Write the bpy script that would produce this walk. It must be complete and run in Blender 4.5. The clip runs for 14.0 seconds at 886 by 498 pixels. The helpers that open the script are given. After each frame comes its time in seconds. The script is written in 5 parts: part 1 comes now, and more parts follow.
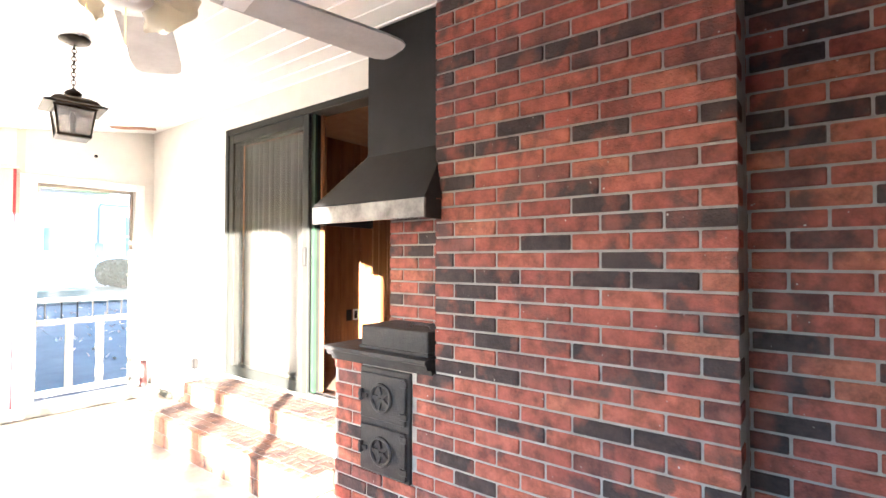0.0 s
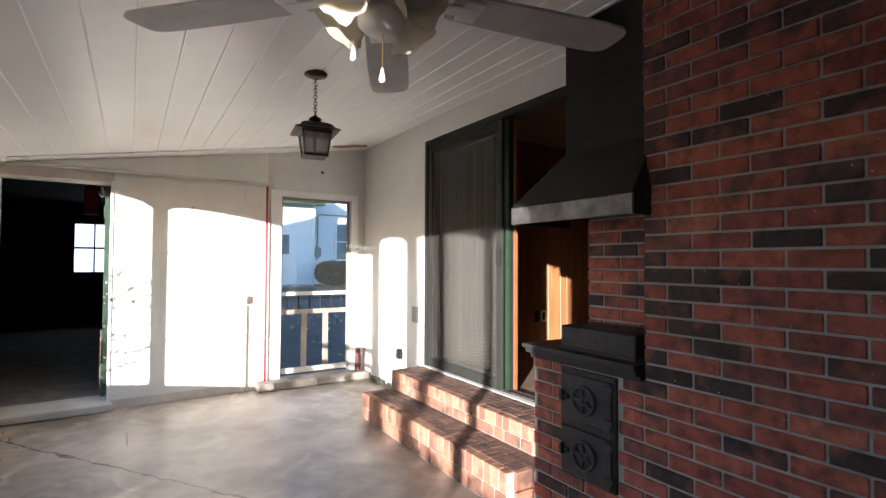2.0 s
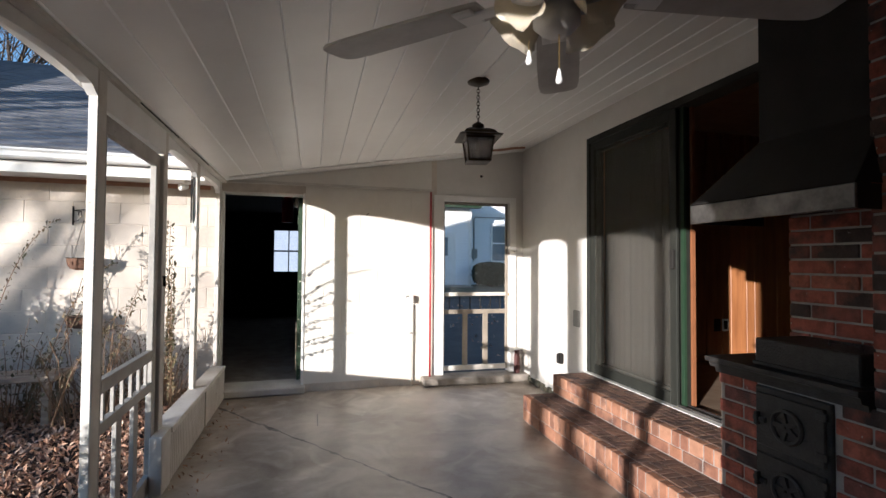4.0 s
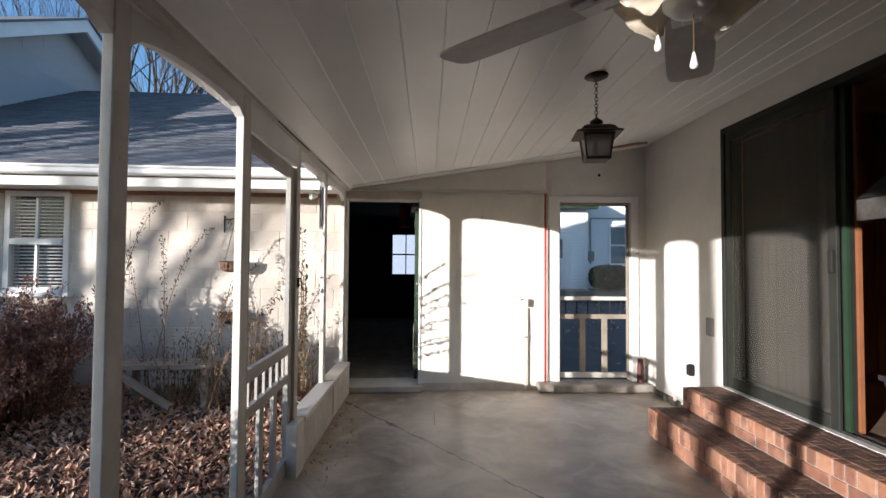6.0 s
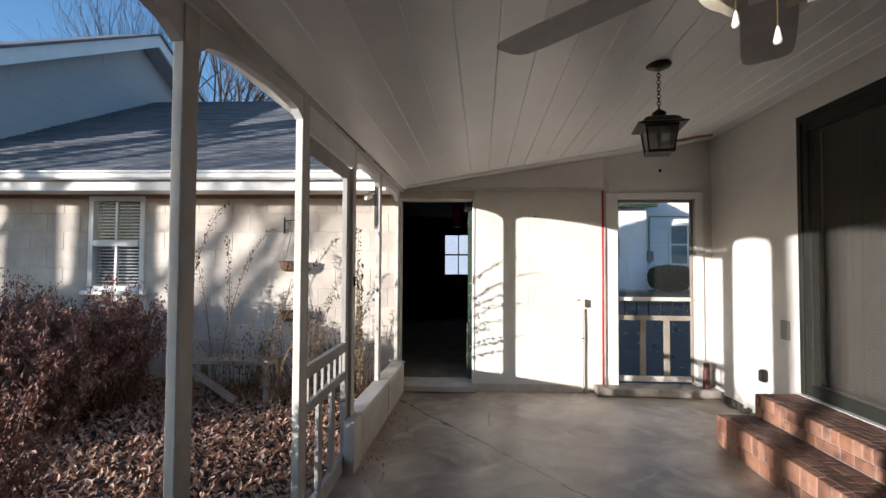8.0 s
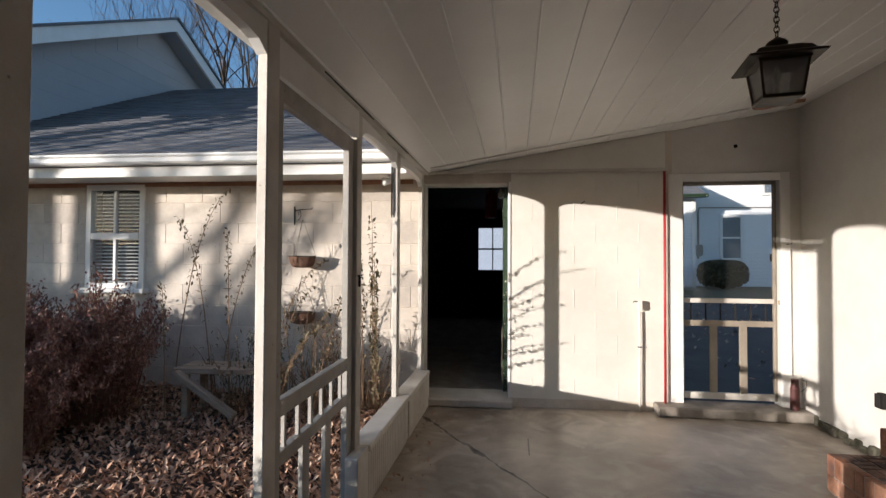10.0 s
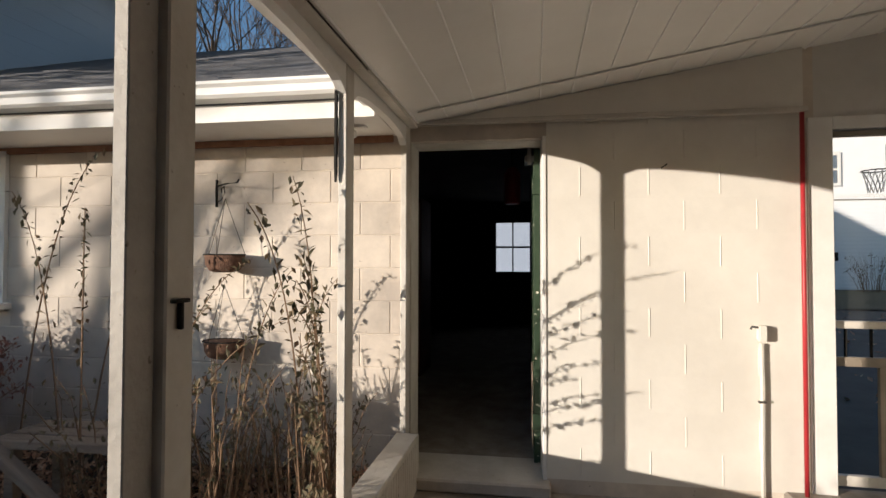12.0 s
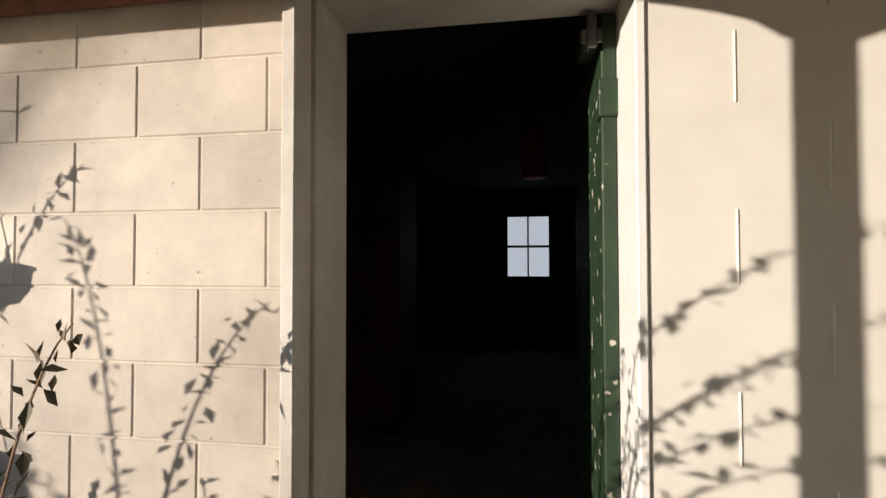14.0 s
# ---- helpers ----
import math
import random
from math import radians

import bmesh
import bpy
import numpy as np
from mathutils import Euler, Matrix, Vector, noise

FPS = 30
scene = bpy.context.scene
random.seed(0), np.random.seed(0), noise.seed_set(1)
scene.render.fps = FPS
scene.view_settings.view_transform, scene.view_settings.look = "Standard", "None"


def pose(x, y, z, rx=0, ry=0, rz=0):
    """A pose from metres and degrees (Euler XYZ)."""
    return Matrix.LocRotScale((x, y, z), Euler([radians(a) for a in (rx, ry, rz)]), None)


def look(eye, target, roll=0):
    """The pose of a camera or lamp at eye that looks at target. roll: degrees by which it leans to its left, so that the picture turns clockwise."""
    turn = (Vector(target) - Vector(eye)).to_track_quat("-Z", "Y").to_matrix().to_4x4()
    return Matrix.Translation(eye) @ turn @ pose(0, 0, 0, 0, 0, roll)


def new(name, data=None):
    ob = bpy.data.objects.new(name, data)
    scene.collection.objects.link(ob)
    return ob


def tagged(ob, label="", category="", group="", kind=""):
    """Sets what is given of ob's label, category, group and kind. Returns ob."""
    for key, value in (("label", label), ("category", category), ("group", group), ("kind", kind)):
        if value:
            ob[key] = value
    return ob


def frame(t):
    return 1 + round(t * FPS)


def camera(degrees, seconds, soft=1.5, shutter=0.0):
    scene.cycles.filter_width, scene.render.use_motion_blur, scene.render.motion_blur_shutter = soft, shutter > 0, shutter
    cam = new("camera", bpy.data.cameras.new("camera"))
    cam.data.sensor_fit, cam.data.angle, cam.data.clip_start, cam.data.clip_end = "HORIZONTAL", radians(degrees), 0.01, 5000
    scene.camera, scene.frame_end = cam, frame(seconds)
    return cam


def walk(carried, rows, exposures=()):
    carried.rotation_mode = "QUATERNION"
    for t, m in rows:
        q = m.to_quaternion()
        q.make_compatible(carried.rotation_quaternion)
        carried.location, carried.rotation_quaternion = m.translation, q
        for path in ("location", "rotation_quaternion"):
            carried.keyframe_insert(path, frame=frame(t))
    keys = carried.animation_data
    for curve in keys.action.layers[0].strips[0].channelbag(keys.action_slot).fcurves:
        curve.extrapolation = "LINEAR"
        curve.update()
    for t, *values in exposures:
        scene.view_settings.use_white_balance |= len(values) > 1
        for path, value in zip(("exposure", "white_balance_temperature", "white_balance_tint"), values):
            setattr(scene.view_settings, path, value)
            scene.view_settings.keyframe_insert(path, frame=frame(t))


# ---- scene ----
cam = camera(83.4, 14.0)
PATH = [
    (0, (0.102, 0.125, 1.315), (1.686, 1.345, 1.361), 0.1),
    (0.5, (0.082, 0.143, 1.312), (1.568, 1.481, 1.359), 0.1),
    (1, (0.054, 0.162, 1.307), (1.419, 1.623, 1.357), 0.2),
    (1.5, (0.04, 0.182, 1.3), (1.262, 1.764, 1.353), 0.3),
    (2, (0.017, 0.191, 1.297), (1.08, 1.884, 1.352), 0.3),
    (2.5, (0.014, 0.209, 1.297), (0.915, 1.993, 1.353), 0.3),
    (3, (-0.007, 0.209, 1.3), (0.748, 2.06, 1.356), 0.4),
    (5.5, (-0.03, 0.236, 1.308), (0.136, 2.228, 1.369), 0.3),
    (6, (-0.034, 0.236, 1.306), (0.021, 2.234, 1.37), 0.4),
    (6.5, (-0.045, 0.244, 1.296), (-0.09, 2.243, 1.362), 0.5),
    (7, (-0.043, 0.252, 1.296), (-0.155, 2.247, 1.362), 0.5),
    (7.5, (-0.056, 0.257, 1.29), (-0.191, 2.252, 1.356), 0.4),
    (8, (-0.05, 0.258, 1.293), (-0.203, 2.251, 1.359), 0.3),
    (10.5, (-0.083, 1.314, 1.296), (-0.4, 3.288, 1.338), 0.3),
    (11, (-0.119, 1.722, 1.288), (-0.45, 3.694, 1.334), 0.3),
    (11.5, (-0.15, 2.15, 1.284), (-0.496, 4.119, 1.331), 0.2),
    (12, (-0.181, 2.578, 1.293), (-0.544, 4.544, 1.339), 0.1),
    (12.5, (-0.209, 3.001, 1.291), (-0.583, 4.965, 1.341), 0.2),
    (13, (-0.249, 3.434, 1.309), (-0.631, 5.396, 1.359), 0.0),
    (13.5, (-0.293, 3.844, 1.306), (-0.686, 5.804, 1.355), 0.0),
    (14, (-0.338, 4.278, 1.313), (-0.739, 6.237, 1.364), -0.1),
]

# exposure: the clip's camera starts bright and settles as it turns to the light
EXPO = [(0, 5.05, 5550, 12), (0.6, 4.5, 5500, 12), (1.0, 3.85, 5400, 12), (1.5, 2.9, 5350, 12), (2.2, 2.0, 5350, 12), (3.0, 1.28, 5400, 12), (5.5, 1.15, 5450, 12), (8.0, 1.0, 5450, 12), (10.5, 0.68, 5850, 12), (12.0, 0.55, 6100, 12), (14.0, 0.5, 6100, 12)]
walk(cam, [(t, look(e, g, r)) for t, e, g, r in PATH], EXPO)

# ---------------- world and sun ----------------
SUN_EL, SUN_X, SUN_Y = 6.4, -1.0, -0.845
world = bpy.data.worlds.new("sky")
scene.world = world
world.use_nodes = True
wn = world.node_tree.nodes
sky = wn.new("ShaderNodeTexSky")
sky.sky_type = 'NISHITA'
sky.sun_disc = False
sky.sun_elevation = radians(SUN_EL)
sky.sun_rotation = math.atan2(SUN_X, SUN_Y) % (2 * math.pi)
sky.air_density, sky.dust_density, sky.ozone_density = 1.0, 0.6, 2.4
wn["Background"].inputs[1].default_value = 0.15
world.node_tree.links.new(sky.outputs[0], wn["Background"].inputs[0])

sun_data = bpy.data.lights.new("sun", 'SUN')
sun_data.energy = 4.4
sun_data.angle = radians(0.55)
sun_data.color = (1.0, 0.86, 0.69)
sun = new("sun", sun_data)
hl = math.hypot(SUN_X, SUN_Y)
sun.matrix_world = look((SUN_X * 30, SUN_Y * 30, hl * 30 * math.tan(radians(SUN_EL))), (0, 0, 0))

# ---------------- materials ----------------
def mat(name, c1, c2=None, scale=5.0, rough=0.6, metal=0.0, bump=0.15, bscale=80.0, spots=None, rand=0.0, coat=0.0, stretch=(1, 1, 1)):
    m = bpy.data.materials.new(name)
    m.use_nodes = True
    nt = m.node_tree
    n, l = nt.nodes, nt.links
    bs = n["Principled BSDF"]
    bs.inputs["Roughness"].default_value = rough
    bs.inputs["Metallic"].default_value = metal
    bs.inputs["Coat Weight"].default_value = coat
    tc = n.new("ShaderNodeTexCoord")
    mp = n.new("ShaderNodeMapping")
    mp.inputs["Scale"].default_value = stretch
    here = n.new("ShaderNodeObjectInfo")
    l.new(here.outputs["Location"], mp.inputs["Location"])
    l.new(tc.outputs["Object"], mp.inputs[0])
    big = n.new("ShaderNodeTexNoise")
    big.inputs["Scale"].default_value = scale
    big.inputs["Detail"].default_value = 6
    big.inputs["Roughness"].default_value = 0.65
    l.new(mp.outputs[0], big.inputs["Vector"])
    rp = n.new("ShaderNodeValToRGB")
    c2 = c2 or [v * 0.8 for v in c1]
    rp.color_ramp.elements[0].position, rp.color_ramp.elements[1].position = 0.35, 0.65
    rp.color_ramp.elements[0].color, rp.color_ramp.elements[1].color = (*c1, 1), (*c2, 1)
    l.new(big.outputs[0], rp.inputs[0])
    col = rp.outputs[0]
    fine = n.new("ShaderNodeTexNoise")
    fine.inputs["Scale"].default_value = bscale
    fine.inputs["Detail"].default_value = 4
    l.new(mp.outputs[0], fine.inputs["Vector"])
    if spots:
        r2 = n.new("ShaderNodeValToRGB")
        r2.color_ramp.elements[0].position, r2.color_ramp.elements[1].position = spots[1], spots[1] + 0.05
        l.new(fine.outputs[0], r2.inputs[0])
        mx = n.new("ShaderNodeMix")
        mx.data_type = 'RGBA'
        l.new(r2.outputs[0], mx.inputs[0])
        l.new(col, mx.inputs[6])
        mx.inputs[7].default_value = (*spots[0], 1)
        col = mx.outputs[2]
    if rand:
        oi = n.new("ShaderNodeObjectInfo")
        mr = n.new("ShaderNodeMapRange")
        mr.inputs["To Min"].default_value, mr.inputs["To Max"].default_value = 1 - rand, 1 + rand
        l.new(oi.outputs["Random"], mr.inputs[0])
        vm = n.new("ShaderNodeVectorMath")
        vm.operation = 'SCALE'
        l.new(col, vm.inputs[0])
        l.new(mr.outputs[0], vm.inputs["Scale"])
        col = vm.outputs[0]
    l.new(col, bs.inputs["Base Color"])
    bp = n.new("ShaderNodeBump")
    bp.inputs["Strength"].default_value = bump
    bp.inputs["Distance"].default_value = 0.01
    l.new(fine.outputs[0], bp.inputs["Height"])
    l.new(bp.outputs[0], bs.inputs["Normal"])
    return m


def brick_mat(name, stops, mottle=0.62, specks=True):
    """Bricks whose colour differs from brick to brick, with burnt clouds, grime and pale flecks."""
    m = mat(name, (1, 1, 1), (1 - mottle,) * 3, scale=16, rough=0.85, bump=0.55, bscale=120)
    n, l = m.node_tree.nodes, m.node_tree.links
    oi = n.new("ShaderNodeObjectInfo")
    rp = n.new("ShaderNodeValToRGB")
    rp.color_ramp.interpolation = 'CONSTANT'
    for i, (p, c) in enumerate(stops):
        e = rp.color_ramp.elements[i] if i < 2 else rp.color_ramp.elements.new(p)
        e.position, e.color = p, (*c, 1)
    l.new(oi.outputs["Random"], rp.inputs[0])
    bs = n["Principled BSDF"]
    old = bs.inputs["Base Color"].links[0].from_socket
    mp = n["Mapping"]

    def blend(fac, a, b, kind='MIX'):
        mx = n.new("ShaderNodeMix")
        mx.data_type, mx.blend_type = 'RGBA', kind
        for s, v in ((0, fac), (6, a), (7, b)):
            if isinstance(v, tuple):
                mx.inputs[s].default_value = v
            elif isinstance(v, float):
                mx.inputs[s].default_value = v
            else:
                l.new(v, mx.inputs[s])
        return mx.outputs[2]

    def cloud(scale, lo, hi, detail=4):
        t = n.new("ShaderNodeTexNoise")
        t.inputs["Scale"].default_value, t.inputs["Detail"].default_value = scale, detail
        l.new(mp.outputs[0], t.inputs["Vector"])
        r = n.new("ShaderNodeValToRGB")
        r.color_ramp.elements[0].position, r.color_ramp.elements[1].position = lo, hi
        l.new(t.outputs[0], r.inputs[0])
        return r.outputs[0]

    col = blend(1.0, rp.outputs[0], old, 'MULTIPLY')
    burnt = blend(0.75, col, (0.055, 0.035, 0.032, 1))
    col = blend(cloud(6.5, 0.55, 0.65), col, burnt)
    worn = blend(0.6, col, (*stops[1][1], 1))
    col = blend(cloud(9.0, 0.50, 0.72), col, worn)
    if specks:
        col = blend(cloud(48, 0.745, 0.775, 2), col, (0.46, 0.40, 0.35, 1))
    l.new(col, bs.inputs["Base Color"])
    return m


def sheer_mat(name, colour, cover, gloss=0.0, rough=0.05):
    """A thin see-through sheet: cover is how much of it is thread or dirt; gloss adds a Fresnel mirror."""
    m = bpy.data.materials.new(name)
    m.use_nodes = True
    n, l = m.node_tree.nodes, m.node_tree.links
    out = n["Material Output"]
    n.remove(n["Principled BSDF"])
    tr, df = n.new("ShaderNodeBsdfTransparent"), n.new("ShaderNodeBsdfDiffuse")
    df.inputs[0].default_value = (*colour, 1)
    mx = n.new("ShaderNodeMixShader")
    mx.inputs[0].default_value = cover
    l.new(tr.outputs[0], mx.inputs[1])
    l.new(df.outputs[0], mx.inputs[2])
    last = mx
    if gloss:
        gl, fr, m2 = n.new("ShaderNodeBsdfGlossy"), n.new("ShaderNodeFresnel"), n.new("ShaderNodeMixShader")
        gl.inputs["Roughness"].default_value = rough
        fr.inputs[0].default_value = gloss
        l.new(fr.outputs[0], m2.inputs[0])
        l.new(mx.outputs[0], m2.inputs[1])
        l.new(gl.outputs[0], m2.inputs[2])
        last = m2
    l.new(last.outputs[0], out.inputs[0])
    return m


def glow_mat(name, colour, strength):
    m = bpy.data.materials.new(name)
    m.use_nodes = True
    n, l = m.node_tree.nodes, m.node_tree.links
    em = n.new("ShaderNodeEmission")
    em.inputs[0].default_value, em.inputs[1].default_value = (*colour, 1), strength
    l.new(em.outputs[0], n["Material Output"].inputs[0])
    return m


WHITE = mat("white_paint", (0.80, 0.79, 0.76), (0.72, 0.70, 0.66), scale=3, rough=0.5, bump=0.08)
# white wall paint toned down, with some of the walls' shade in the colour
OFF_WHITE = mat("dimmed_white_paint", (0.68, 0.655, 0.61), (0.60, 0.575, 0.53), scale=2.5, rough=0.55, bump=0.08)
# worn white paint; its base is lowered for the posts' shaded inner faces
WHITE_WORN_DIM = mat("worn_dimmed_white_paint", (0.64, 0.61, 0.55), (0.50, 0.46, 0.40), scale=4, rough=0.6, bump=0.2, bscale=40, spots=((0.30, 0.26, 0.21), 0.70))
# whiter than the ceiling: the light on the groove edges is painted in
BEAD = mat("seam_highlight", (0.93, 0.92, 0.90), (0.91, 0.90, 0.88), scale=3, rough=0.35)
# blades greyer than the fan's white body
FAN_BLADE = mat("grey_blade_paint", (0.52, 0.50, 0.47), (0.40, 0.38, 0.35), scale=7, rough=0.6, bump=0.1)
CEIL = mat("ceiling_paint", (0.86, 0.845, 0.81), (0.80, 0.78, 0.745), scale=1.5, rough=0.38, bump=0.05, bscale=30)
BLOCK = mat("painted_block", (0.70, 0.62, 0.52), (0.44, 0.385, 0.33), scale=1.9, rough=0.75, bump=0.16, bscale=40, rand=0.09, spots=((0.36, 0.29, 0.24), 0.70))
BLOCK_IN = mat("porch_block_paint", (0.76, 0.73, 0.66), (0.66, 0.625, 0.56), scale=1.6, rough=0.65, bump=0.10, bscale=26, rand=0.01)
MORTAR = mat("mortar", (0.36, 0.33, 0.30), (0.26, 0.235, 0.215), scale=12, rough=0.95, bump=0.5, bscale=160)
BRICK = brick_mat("fireplace_brick", [(0.0, (0.062, 0.036, 0.032)), (0.25, (0.37, 0.095, 0.062)), (0.46, (0.43, 0.12, 0.073)), (0.62, (0.31, 0.078, 0.055)), (0.80, (0.46, 0.145, 0.083)), (0.92, (0.21, 0.07, 0.055))])
STEP_BRICK = brick_mat("step_brick", [(0.0, (0.33, 0.15, 0.085)), (0.2, (0.42, 0.215, 0.13)), (0.45, (0.26, 0.115, 0.07)), (0.65, (0.37, 0.18, 0.105)), (0.85, (0.22, 0.105, 0.065))], 0.3, False)
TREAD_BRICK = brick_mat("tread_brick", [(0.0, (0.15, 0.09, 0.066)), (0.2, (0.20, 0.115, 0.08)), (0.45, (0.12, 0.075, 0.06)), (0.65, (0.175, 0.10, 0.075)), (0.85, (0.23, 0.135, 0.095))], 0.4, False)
BLACK_METAL = mat("black_sheet_metal", (0.014, 0.013, 0.013), (0.022, 0.020, 0.019), scale=4, rough=0.55, metal=0.0, bump=0.06, bscale=25)
WORN_METAL = mat("worn_edge_metal", (0.07, 0.066, 0.062), (0.19, 0.18, 0.17), scale=7, rough=0.35, metal=0.7, bump=0.1)
IRON = mat("cast_iron", (0.024, 0.022, 0.022), (0.042, 0.038, 0.036), scale=20, rough=0.55, metal=0.4, bump=0.4, bscale=120)
BRONZE = mat("bronze_lantern", (0.035, 0.028, 0.02), (0.07, 0.052, 0.03), scale=18, rough=0.5, metal=0.7, bump=0.25)
DARK_ALU = mat("dark_bronze_aluminium", (0.018, 0.019, 0.016), (0.026, 0.026, 0.022), scale=6, rough=0.6, metal=0.0, bump=0.05)
GREY_ALU = mat("grey_screen_frame", (0.028, 0.029, 0.024), (0.020, 0.021, 0.018), scale=6, rough=0.65, metal=0.0, bump=0.05)
GREEN = mat("green_paint", (0.012, 0.030, 0.013), (0.022, 0.045, 0.02), scale=9, rough=0.5, bump=0.2, spots=((0.5, 0.47, 0.38), 0.63), bscale=22)
RED = mat("red_paint", (0.42, 0.03, 0.035), (0.34, 0.02, 0.025), scale=10, rough=0.45, bump=0.05)
FAN_WHITE = mat("fan_blade_paint", (0.46, 0.42, 0.38), (0.34, 0.30, 0.26), scale=5, rough=0.4, bump=0.05)
CORD = mat("cord", (0.7, 0.66, 0.6), rough=0.6)
PULL = mat("pull_porcelain", (0.85, 0.83, 0.8), rough=0.2)
SHADE_GLASS = mat("frosted_shade_glass", (0.86, 0.80, 0.67), (0.80, 0.72, 0.57), scale=6, rough=0.25, bump=0.04)
SHADE_GLASS.node_tree.nodes["Principled BSDF"].inputs["Transmission Weight"].default_value = 0.08
PANELLING = mat("wood_panelling", (0.36, 0.15, 0.055), (0.22, 0.085, 0.03), scale=3, rough=0.45, bump=0.1, stretch=(6, 6, 0.5), rand=0.18)
WOOD_FLOOR = mat("room_floor", (0.36, 0.26, 0.18), (0.28, 0.19, 0.13), scale=8, rough=0.6)
ROOM = mat("room_paint", (0.55, 0.50, 0.44), rough=0.8)
# near-black colour stands in for the garage having no light
DARK_ROOM = mat("garage_gloom", (0.07, 0.062, 0.056), (0.045, 0.04, 0.037), scale=3, rough=0.95)
CARD = mat("dark_plastic", (0.022, 0.020, 0.018), rough=0.75)
GREY_PLATE = mat("grey_cover_plate", (0.30, 0.285, 0.26), rough=0.6)
SHINGLE = mat("asphalt_shingle", (0.19, 0.19, 0.20), (0.115, 0.116, 0.125), scale=2.5, rough=0.95, bump=0.5, bscale=140)
GABLE = mat("grey_siding", (0.42, 0.41, 0.41), (0.38, 0.37, 0.37), scale=1.2, rough=0.8)
SIDING = mat("white_siding", (0.84, 0.85, 0.86), (0.78, 0.79, 0.80), scale=2, rough=0.6, bump=0.03)
ASPHALT = mat("asphalt", (0.085, 0.078, 0.072), (0.055, 0.05, 0.046), scale=2, rough=0.9, bump=0.5, bscale=60)
TERRACOTTA = mat("coir_planter", (0.17, 0.085, 0.05), (0.10, 0.055, 0.035), scale=25, rough=0.95, bump=0.8, bscale=140)
BARK = mat("bark", (0.10, 0.075, 0.055), (0.06, 0.045, 0.035), scale=8, rough=0.95, bump=0.8, bscale=30, stretch=(1, 1, 0.25))
# dark tone for the unseen closing walls, so they return little light
DIM_WALL = mat("dark_unseen_boards", (0.10, 0.075, 0.055), (0.07, 0.05, 0.04), scale=3, rough=0.8, stretch=(6, 6, 0.5))
STEM = mat("dry_stem", (0.24, 0.15, 0.085), (0.15, 0.095, 0.06), scale=10, rough=0.9)
OLD_WOOD = mat("grey_weathered_wood", (0.33, 0.27, 0.21), (0.22, 0.17, 0.13), scale=4, rough=0.9, bump=0.4, bscale=60, stretch=(1, 8, 8))
HEDGE = mat("hedge_leaf", (0.035, 0.05, 0.02), (0.02, 0.03, 0.014), scale=9, rough=0.7)
BRASS = mat("brass", (0.6, 0.42, 0.16), rough=0.3, metal=0.9, bump=0.02)
PAPER = mat("raw_board", (0.38, 0.20, 0.12), (0.25, 0.12, 0.07), scale=12, rough=0.9)
SCREEN = sheer_mat("insect_screen", (0.16, 0.16, 0.15), 0.05)
SLIDER_SCREEN = sheer_mat("dusty_screen", (0.34, 0.32, 0.27), 0.065)
# weathered white door paint, greyed to carry the shade on the leaf
DOOR_GREY = mat("weathered_shaded_door_paint", (0.42, 0.395, 0.355), (0.30, 0.28, 0.25), scale=5, rough=0.65, bump=0.25, bscale=50, spots=((0.17, 0.145, 0.12), 0.68))
# tan tone puts the far white door's shade into its colour
DOOR_TAN = mat("shaded_tan_door_paint", (0.30, 0.255, 0.20), (0.22, 0.185, 0.145), scale=5, rough=0.6, bump=0.15)
SLIDER_GLASS = sheer_mat("slider_glass", (0.3, 0.3, 0.28), 0.01, gloss=1.10, rough=0.03)
GLASS = sheer_mat("window_glass", (0.5, 0.55, 0.6), 0.03, gloss=1.22, rough=0.02)
CURTAIN = mat("dim_curtain_cloth", (0.034, 0.028, 0.021), (0.022, 0.019, 0.015), scale=3, rough=0.9, bump=0.0)


for m in (BLACK_METAL, DARK_ALU, GREY_ALU, CARD):
    m.node_tree.nodes["Principled BSDF"].inputs["Specular IOR Level"].default_value = 0.18


def leaf_mat(name, colours, rough=0.7):
    m = mat(name, (1, 1, 1), (0.7, 0.7, 0.7), scale=30, rough=rough)
    n, l = m.node_tree.nodes, m.node_tree.links
    g = n.new("ShaderNodeNewGeometry")
    rp = n.new("ShaderNodeValToRGB")
    rp.color_ramp.elements[0].color = (*colours[0], 1)
    rp.color_ramp.elements[1].color = (*colours[-1], 1)
    for i, c in enumerate(colours[1:-1]):
        e = rp.color_ramp.elements.new((i + 1) / (len(colours) - 1))
        e.color = (*c, 1)
    l.new(g.outputs["Random Per Island"], rp.inputs[0])
    bs = n["Principled BSDF"]
    l.new(rp.outputs[0], bs.inputs["Base Color"])
    return m


LITTER = leaf_mat("fallen_leaves", [(0.18, 0.085, 0.05), (0.44, 0.245, 0.15), (0.58, 0.36, 0.235), (0.29, 0.145, 0.085), (0.66, 0.49, 0.36), (0.12, 0.058, 0.038)])
SHRUB_LEAF = leaf_mat("red_shrub_leaves", [(0.12, 0.046, 0.037), (0.27, 0.115, 0.082), (0.16, 0.070, 0.052), (0.42, 0.235, 0.165), (0.10, 0.050, 0.038)])
WEED_LEAF = leaf_mat("dry_weed_leaves", [(0.10, 0.09, 0.04), (0.07, 0.06, 0.03), (0.16, 0.12, 0.06), (0.12, 0.07, 0.04)])


